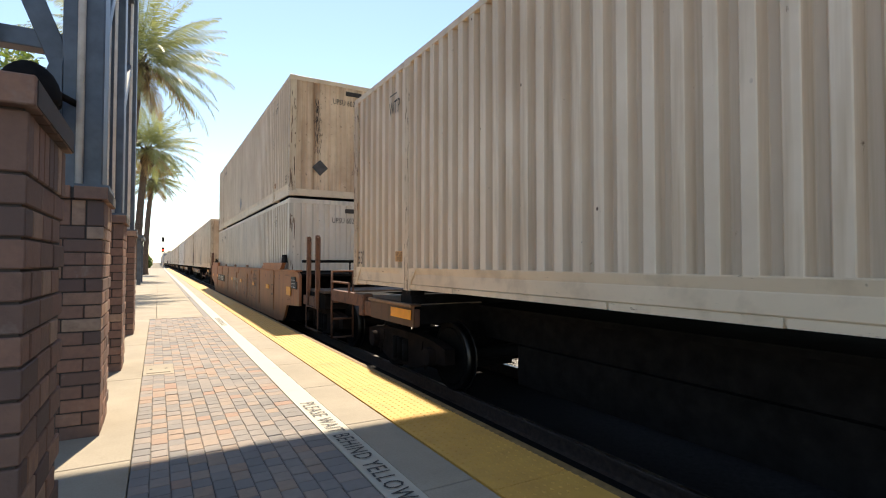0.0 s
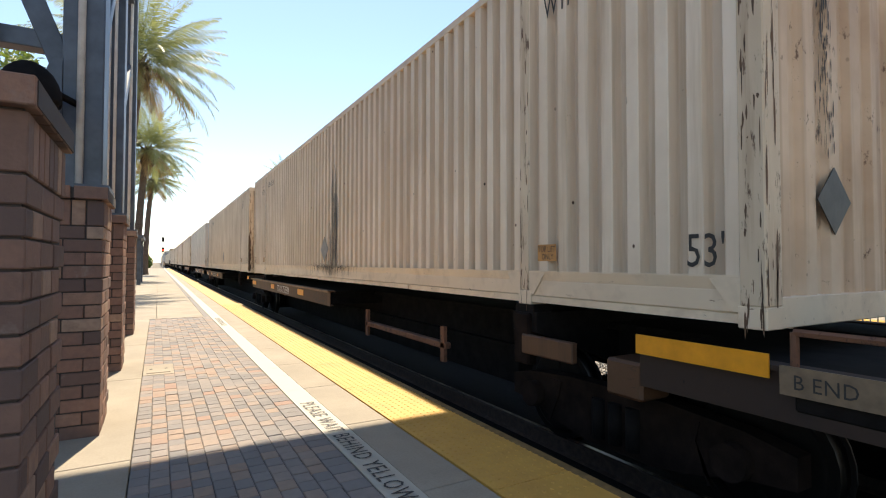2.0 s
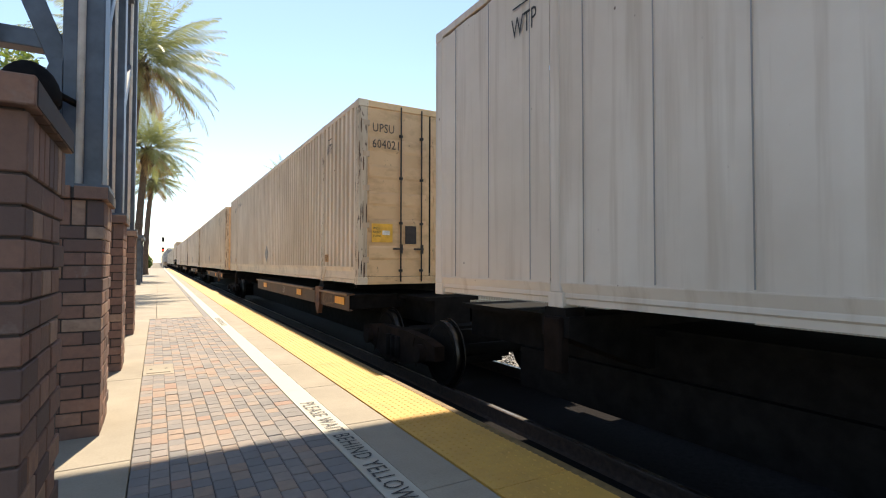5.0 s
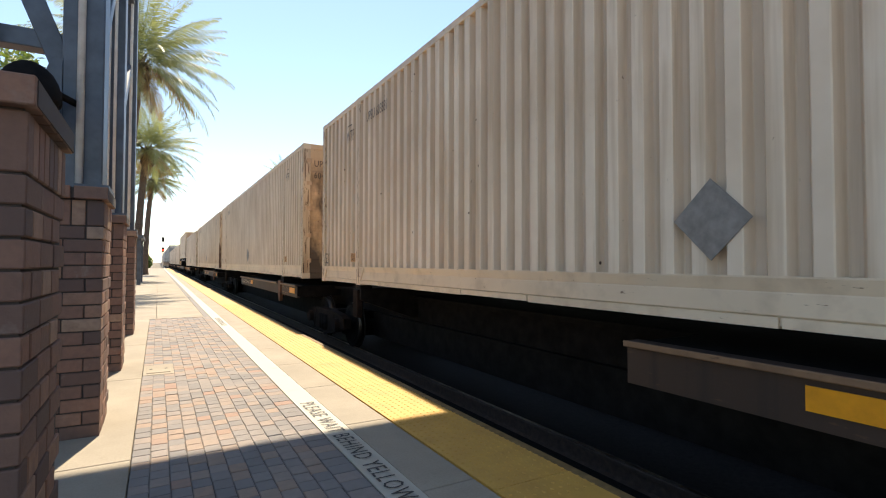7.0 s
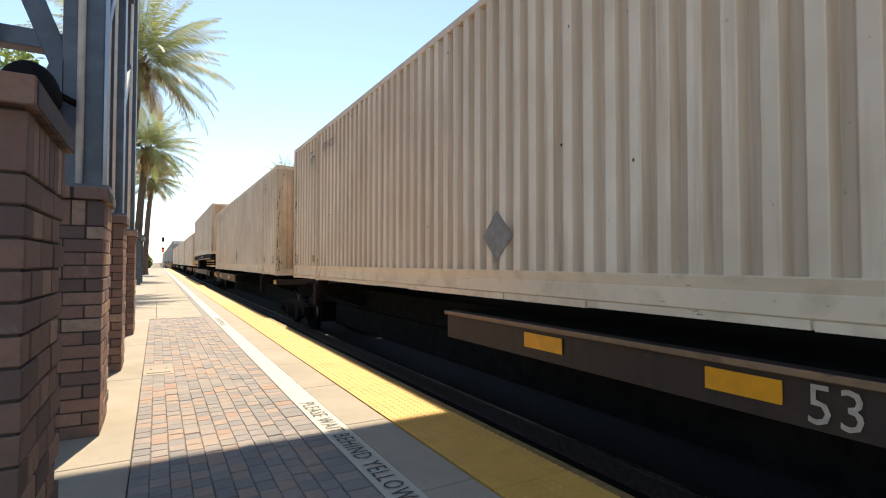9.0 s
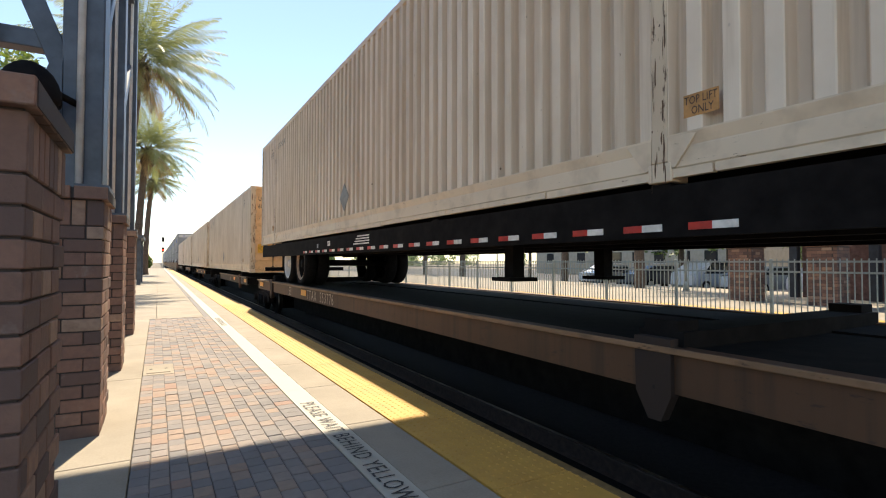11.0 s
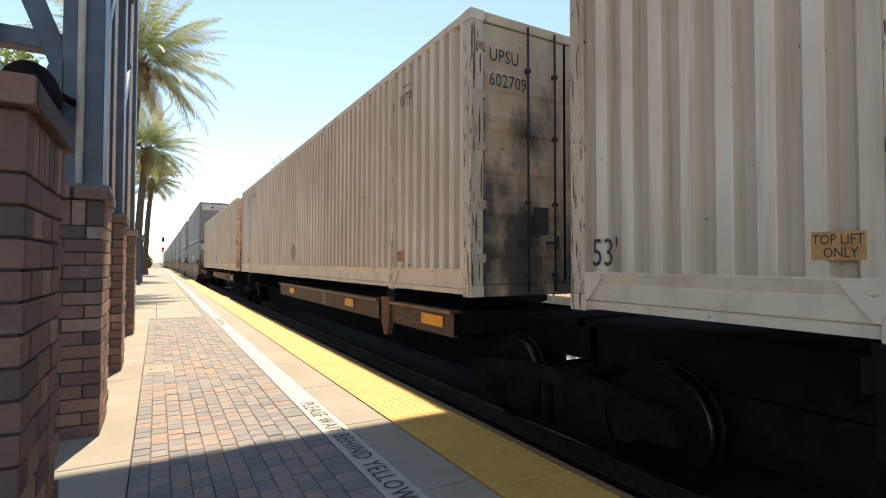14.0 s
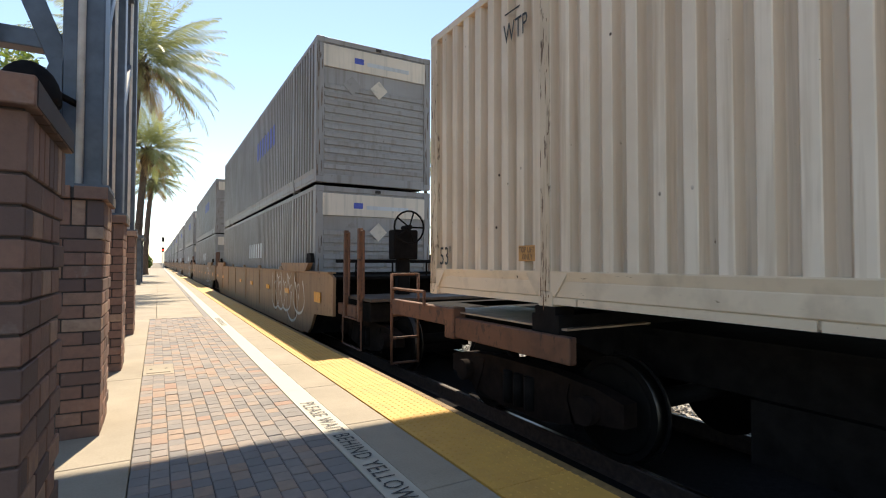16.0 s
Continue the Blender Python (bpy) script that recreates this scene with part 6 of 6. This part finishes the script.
def far_pedestal(x, y, w=0.75, h=1.75):
    rng = random.Random(int(y * 10))
    p = thing("brick_pedestal", "red-brown brick pedestal on the platform across the tracks", "pedestal", pose(x, y, 0), "brick pedestals across the tracks")
    boxes("mortar_core", M_BRICK_MORTAR, p, (-w / 2 + 0.012, w / 2 - 0.012, -w / 2 + 0.012, w / 2 - 0.012, 0, h - 0.08))
    me = {}
    for c in range(int((h - 0.1) / 0.0915)):
        n = 3
        off = 0.5 if c % 2 else 0.0
        for face in ("x", "y"):
            step = w / n
            for k in range(n + (1 if off else 0)):
                a = max(-w / 2, -w / 2 + (k - off) * step)
                b = min(w / 2, -w / 2 + (k + 1 - off) * step)
                if face == "x":
                    a = max(a, -w / 2 + 0.094)
                if b - a < 0.05:
                    continue
                key = (face, round(b - a, 3))
                if key not in me:
                    bm = bmesh.new()
                    hw = (b - a) / 2 - 0.005
                    if face == "x":
                        bm_box(bm, -0.045, 0.045, -hw, hw, 0, 0.082)
                    else:
                        bm_box(bm, -hw, hw, -0.045, 0.045, 0, 0.082)
                    me[key] = mesh_of("brick", bm, M_BRICK)
                o = new("brick", me[key])
                o.parent = p
                o.location = (-w / 2 + 0.045, (a + b) / 2, c * 0.0915) if face == "x" else ((a + b) / 2, -w / 2 + 0.045, c * 0.0915)
    boxes("cap", M_BRICK, p, (-w / 2 - 0.04, w / 2 + 0.04, -w / 2 - 0.04, w / 2 + 0.04, h - 0.08, h), bev=0.01)
    return p


def build_far_tower():
    tw = thing("stair_tower_far", "dark steel stair tower with glass lift shaft across the tracks", "stair tower", kind="structure")
    xs, ys = (16.6, 19.6), (9.4, 7.1)
    for x in xs:
        for y in ys:
            boxes("column", M_STEEL_FAR, tw, (x - 0.125, x + 0.125, y - 0.125, y + 0.125, 1.75 if x == 16.6 else 0, 9.0), bev=0.01)
    def beam(name, a, b, w=0.18, h=0.26):
        bm = bmesh.new()
        bm_beam(bm, a, b, w, h, 0.006)
        part(name, bm, M_STEEL_FAR, tw)
    for z in (2.60, 5.1, 7.0):
        for x in xs:
            beam("beam", (x, ys[0], z), (x, ys[1], z))
        for y in ys:
            beam("beam", (xs[0], y, z), (xs[1], y, z))
    for z0, z1 in ((2.7, 5.0), (7.0, 8.9)):
        beam("brace", (xs[0], ys[0], z1), (xs[0], ys[1], z0), 0.14, 0.16)
        beam("brace", (xs[1], ys[0], z0), (xs[1], ys[1], z1), 0.14, 0.16)
        beam("brace", (xs[0], ys[1], z0), (xs[1], ys[1], z1), 0.14, 0.16)
    beam("brace", (xs[0], ys[0], 5.2), (xs[0], ys[1], 6.9), 0.14, 0.16)
    beam("brace", (xs[0], ys[1], 2.7), (xs[0], ys[0] - 1.2, 2.7), 0.14, 0.16)
    for z in (5.1, 7.0):
        boxes("landing", M_STEEL_FAR, tw, (xs[0] + 0.1, xs[1] - 0.1, ys[1] + 0.1, ys[0] - 0.1, z + 0.135, z + 0.2))
        for k in range(7):
            x = xs[0] + 0.4 + k * 0.36
            boxes("joist", M_STEEL_FAR, tw, (x - 0.03, x + 0.03, ys[1] + 0.1, ys[0] - 0.1, z - 0.05, z + 0.13))
    for x in (18.0, 18.9):
        beam("stringer", (x, 7.3, 5.2), (x, 2.5, 2.5), 0.06, 0.3)
        beam("stringer", (x, 7.3, 5.2), (x, 11.5, 7.1), 0.06, 0.3)
    # lift shaft: brick foot, glazed above
    boxes("lift_base", M_BRICKWALL, tw, (19.9, 22.4, 4.6, 9.3, 0, 2.5))
    for y in (4.7, 6.2, 7.7, 9.2):
        boxes("mullion", M_STEEL_FAR, tw, (19.95, 20.07, y - 0.06, y + 0.06, 2.5, 9.0))
    for z in (2.55, 4.2, 5.9, 7.6):
        boxes("transom", M_STEEL_FAR, tw, (19.96, 20.06, 4.6, 9.3, z - 0.06, z + 0.06))
    for y in (4.76, 6.26, 7.76):
        for z in (2.61, 4.26, 5.96, 7.66):
            boxes("pane", M_GLASS, tw, (20.0, 20.02, y, y + 1.38, z, z + 1.53))
    boxes("back_wall", M_STEEL_FAR, tw, (22.3, 22.4, 4.6, 9.3, 2.5, 9.0))
    boxes("doorway", M_UNDER, tw, (19.88, 19.9, 5.4, 6.5, 0, 2.1))
    for y in ys:
        far_pedestal(16.6, y)
    far_pedestal(16.6, 4.7)
    far_pedestal(19.2, 3.4, 0.9, 1.9)
    boxes("security_camera", M_CONDUIT, tw, (16.30, 16.44, 6.75, 7.1, 4.05, 4.2), bev=0.02)


def lamp_post(x, y, h):
    p = thing("street_lamp", "pale green lamp post with a globe", "street lamp", pose(x, y, 0))
    rods("pole", M_FENCE, p, ((0, 0, 0.3), (0, 0, h - 0.2), 0.06, 0.045), n=10)
    rods("base", M_FENCE, p, ((0, 0, 0), (0, 0, 0.4), 0.14, 0.09), n=12)
    bm = bmesh.new()
    bmesh.ops.create_uvsphere(bm, u_segments=16, v_segments=10, radius=0.19)
    for v in bm.verts:
        v.co.z = v.co.z * 1.15 + h
    for f in bm.faces:
        f.smooth = True
    part("globe", bm, M_GLOBE, p, "cream glass globe")
    rods("finial", M_FENCE, p, ((0, 0, h + 0.2), (0, 0, h + 0.36), 0.05, 0.01))
    return p


def parked_car(x, y, rz, paint, label, van=0):
    c = thing("parked_car", label, "car", pose(x, y, -0.42, 0, 0, rz), "cars in the parking lot")
    hgt = 1.45 + 0.3 * van
    o = [(-2.25, 0.32), (-2.3, 0.75), (-2.1, 0.92), (-1.2, 1.0), (-0.55, hgt), (1.0, hgt), (1.85 + 0.3 * van, 1.02), (2.25, 0.95), (2.3, 0.4), (2.1, 0.28), (-2.1, 0.28)]
    bm = bmesh.new()
    bm_prism(bm, o, "x", -0.88, 0.88)
    es = [e for e in bm.edges if abs(e.verts[0].co.x - e.verts[1].co.x) < 1e-4]
    bmesh.ops.bevel(bm, geom=es, offset=0.09, segments=2, affect="EDGES")
    part("body", bm, paint, c)
    for s in (-1, 1):
        bm = bmesh.new()
        bm_prism(bm, ((-1.0, 1.03), (-0.5, hgt - 0.08), (0.95, hgt - 0.08), (1.55, 1.03)), "x", min(s * 0.87, s * 0.895), max(s * 0.87, s * 0.895))
        part("side_window", bm, M_DARKGLASS, c)
        for yy in (-1.4, 1.4):
            rods("wheel", M_TYRE, c, ((s * 0.72, yy, 0.32), (s * 0.92, yy, 0.32), 0.32), n=20)
            rods("wheel_cover", M_HUB, c, ((s * 0.915, yy, 0.32), (s * 0.93, yy, 0.32), 0.2), n=16)
    bm = bmesh.new()
    bm_prism(bm, ((-1.16, 1.05), (-0.62, hgt - 0.06), (-0.66, hgt - 0.06), (-1.20, 1.05)), "x", -0.72, 0.72)
    part("windscreen", bm, M_DARKGLASS, c)
    for s in (-1, 1):
        boxes("headlight", M_CONDUIT, c, (min(s * 0.5, s * 0.8), max(s * 0.5, s * 0.8), -2.31, -2.2, 0.68, 0.80), bev=0.01)
    return c


def building(x0, x1, y0, y1, h, label):
    b = thing("building", label, "building", pose(0, 0, -0.8))
    boxes("wall", M_STUCCO, b, (x0, x1, y0, y1, 0, h + 0.8))
    boxes("roof", M_BRICKWALL, b, (x0 - 0.4, x1 + 0.4, y0 - 0.4, y1 + 0.4, h + 0.8, h + 1.1))
    n = int((y1 - y0) / 3.2)
    for k in range(n):
        y = y0 + 1.2 + k * 3.2
        w = boxes("window", M_DARKGLASS, b, (x0 - 0.03, x0 + 0.05, y, y + 1.5, 2.0, 3.4))
        boxes("sill", M_CONDUIT, w, (x0 - 0.08, x0 + 0.02, y - 0.06, y + 1.56, 1.92, 2.0))


def signal_mast(x, y):
    s = thing("railway_signal", "tall railway signal mast with a red light", "railway signal", pose(x, y, -0.8))
    rods("mast", M_CONDUIT, s, ((0, 0, 0), (0, 0, 6.2), 0.09))
    for z in (4.0, 6.0):
        boxes("signal_head", M_UNDER, s, (-0.22, 0.22, -0.2, 0.1, z, z + 0.85), bev=0.03)
        rods("lens", M_SIGNAL if z < 5 else M_UNDER, s, ((0, -0.24, z + 0.3), (0, -0.2, z + 0.3), 0.13), n=16)
    boxes("ladder", M_CONDUIT, s, (-0.25, -0.21, 0.1, 0.14, 0, 5.5), (0.21, 0.25, 0.1, 0.14, 0, 5.5), *[(-0.21, 0.21, 0.1, 0.13, 0.3 * k, 0.3 * k + 0.03) for k in range(1, 18)])
    boxes("cantilever", M_CONDUIT, s, (-1.2, 0, -0.03, 0.03, 4.7, 4.76), (-1.2, 0, -0.03, 0.03, 5.6, 5.66))


def shelter():
    s = thing("platform_shelter", "dark steel platform shelter with a flat roof", "shelter", pose(-1.3, 33.0, 0))
    for x in (-0.75, 0.45):
        for y in (-2.0, 2.0):
            boxes("post", M_STEEL, s, (x - 0.09, x + 0.09, y - 0.09, y + 0.09, 0, 2.45))
    boxes("roof", M_STEEL, s, (-0.95, 0.65, -2.4, 2.4, 2.45, 2.62))
    boxes("bench", M_STEEL, s, (-0.7, -0.3, -1.5, 1.5, 0.42, 0.48), (-0.65, -0.6, -1.4, -1.3, 0, 0.42), (-0.65, -0.6, 1.3, 1.4, 0, 0.42))


def distant_trees():
    rng = random.Random(77)
    bm = bmesh.new()
    spots = [(-3 - k * 1.6, 128 + rng.uniform(0, 40), rng.uniform(1.5, 2.6), rng.uniform(3.4, 5.2)) for k in range(16)]
    spots += [(rng.uniform(60, 140), 20 + k * 9, rng.uniform(2.5, 4.5), rng.uniform(6, 10)) for k in range(34)]
    spots += [(-14 - rng.uniform(0, 30), 15 + k * 6, rng.uniform(2.5, 4.0), rng.uniform(5, 9)) for k in range(24)]
    for x, y, r, h in spots:
        for k in range(420):
            a, z = rng.uniform(0, math.tau), rng.uniform(0.12, 1.0)
            rr = r * math.sqrt(max(0.03, 1 - ((z - 0.5) / 0.55) ** 2)) * rng.uniform(0.6, 1.05)
            o = Vector((x + math.cos(a) * rr, y + math.sin(a) * rr, -0.8 + z * h))
            u = Vector((rng.gauss(0, 1), rng.gauss(0, 1), rng.gauss(0, 0.7))).normalized() * rng.uniform(0.25, 0.55)
            w = u.orthogonal() * 0.7
            bm.faces.new([bm.verts.new(o - u), bm.verts.new(o + w), bm.verts.new(o + u), bm.verts.new(o - w)])
    tagged(part("distant_trees", bm, M_LEAF), "green trees in the distance", "trees", kind="stuff")


M_FENCE = plain("pale_green_grey_fence_paint", (0.34, 0.37, 0.33), 0.5, 0, 20, 0.12, 0.05)
M_GLOBE = plain("cream_globe_glass", (0.75, 0.66, 0.48), 0.3, 0, 5, 0.05, 0)
M_CARWHITE = plain("white_car_paint", (0.75, 0.75, 0.75), 0.2, 0, 3, 0.03, 0)
M_CARSILVER = plain("silver_car_paint", (0.42, 0.44, 0.46), 0.25, 0.5, 3, 0.03, 0)
M_CARDARK = plain("dark_car_paint", (0.05, 0.055, 0.07), 0.2, 0, 3, 0.03, 0)
M_DARKGLASS = plain("dark_window_glass", (0.02, 0.025, 0.03), 0.06, 0, 3, 0.05, 0)
M_SIGNAL = Mat("red_signal_lens", 0.3)
M_SIGNAL.color((0.6, 0.02, 0.01))
M_SIGNAL.b.inputs["Emission Color"].default_value = (1, 0.05, 0.02, 1)
M_SIGNAL.b.inputs["Emission Strength"].default_value = 3.0
M_SIGNAL = M_SIGNAL.m
M_GLASS = Mat("lift_glass", 0.05)
M_GLASS.color((0.55, 0.72, 0.75))
M_GLASS.b.inputs["Transmission Weight"].default_value = 0.85
M_GLASS = M_GLASS.m


def build_far_side():
    build_far_platform()
    fence(11.85, -8.0, 62.0, -0.56, 1.29, "pale green-grey steel picket fence between the tracks")
    build_far_tower()
    lamp_post(20.0, 13.9, 3.0)
    lamp_post(21.5, 30.0, 3.0)
    palm(20.2, 16.5, 9.2, 4.3, 11, 0.0, 50)
    palm(24.5, 26.2, 10.4, 4.2, 12, 0.3, 46)
    palm(33.0, 19.0, 8.0, 3.4, 13, 0.0, 40, True)
    palm(26.0, 42.0, 9.5, 3.6, 14, 0.0, 40, True)
    tree(26.5, 25.0, 9.6, 3.0, 31, M_LEAF, 14000, 0.17)
    tree(27.5, 19.4, 9.9, 3.3, 32, M_LEAF, 14000, 0.17)
    tree(30.0, 18.0, 9.4, 2.6, 33, M_LEAF_LIGHT, 9000)
    tree(27.0, 33.0, 8.5, 3.0, 34, M_LEAF, 4500)
    tree(27.0, 44.0, 8.5, 3.0, 35, M_LEAF, 4000)
    tree(31.0, 12.5, 5.0, 2.4, 36, M_LEAF_LIGHT, 3500)
    tree(25.0, 53.0, 9.5, 3.2, 41, M_LEAF, 5000)
    tree(26.0, 62.0, 9.0, 3.2, 42, M_LEAF_LIGHT, 4000)
    palm(25.5, 49.0, 12.0, 3.6, 16, 0.0, 44, True)
    palm(14.65, 68.0, 12.3, 3.2, 15, 0.0, 44, True)
    tree(-5.0, 23.0, 8.6, 2.1, 37, M_LEAF_LIGHT, 6000, 0.13, -0.01)
    tree(-8.5, 34.0, 9.0, 2.6, 38, M_LEAF_LIGHT, 4000, 0.13, -0.01)
    parked_car(28.0, 17.8, 80, M_CARWHITE, "white parked van in the lot", 1)
    parked_car(27.5, 14.6, 84, M_CARSILVER, "silver parked car in the lot")
    parked_car(28.0, 21.5, 82, M_CARDARK, "dark parked car in the lot")
    parked_car(27.5, 11.5, 85, M_CARWHITE, "white parked car in the lot")
    parked_car(27.8, 25.0, 85, M_CARSILVER, "silver parked car in the lot")
    building(52, 64, 28, 62, 4.6, "low beige stucco building with a red roof")
    building(48, 62, -6, 22, 4.2, "low beige stucco building with a red roof")
    signal_mast(0.9, 112.0)
    shelter()
    distant_trees()

build_ground()
platform = build_platform()
build_pedestals()
build_near_tower()
build_bridge()
build_train()
build_far_side()
palm(-1.25, 25.0, 9.8, 4.0, 1, 0.45, 84)
palm(-1.22, 40.0, 9.0, 3.5, 2, 0.5, 74)
palm(-1.02, 56.0, 9.2, 3.3, 3, 0.5, 64)
build_pavers(platform)


def motions():
    """The train rolls towards the viewer at nearly 16 m/s, gathering a little speed."""
    times = [0.0, 2.0, 4.0, 6.0, 8.0, 10.0, 12.0, 14.0, 16.0]
    for ob, x, y, z in MOVERS:
        walk(ob, [(t, pose(x, y - 15.794 * t - 0.01622 * t * t, z)) for t in times])
    turns = [k / 30 for k in range(481)]
    for axle, y in WHEELSETS:
        walk(axle, [(t, pose(0, y, 0.02, math.degrees((15.794 * t + 0.01622 * t * t) / 0.42))) for t in turns])


motions()
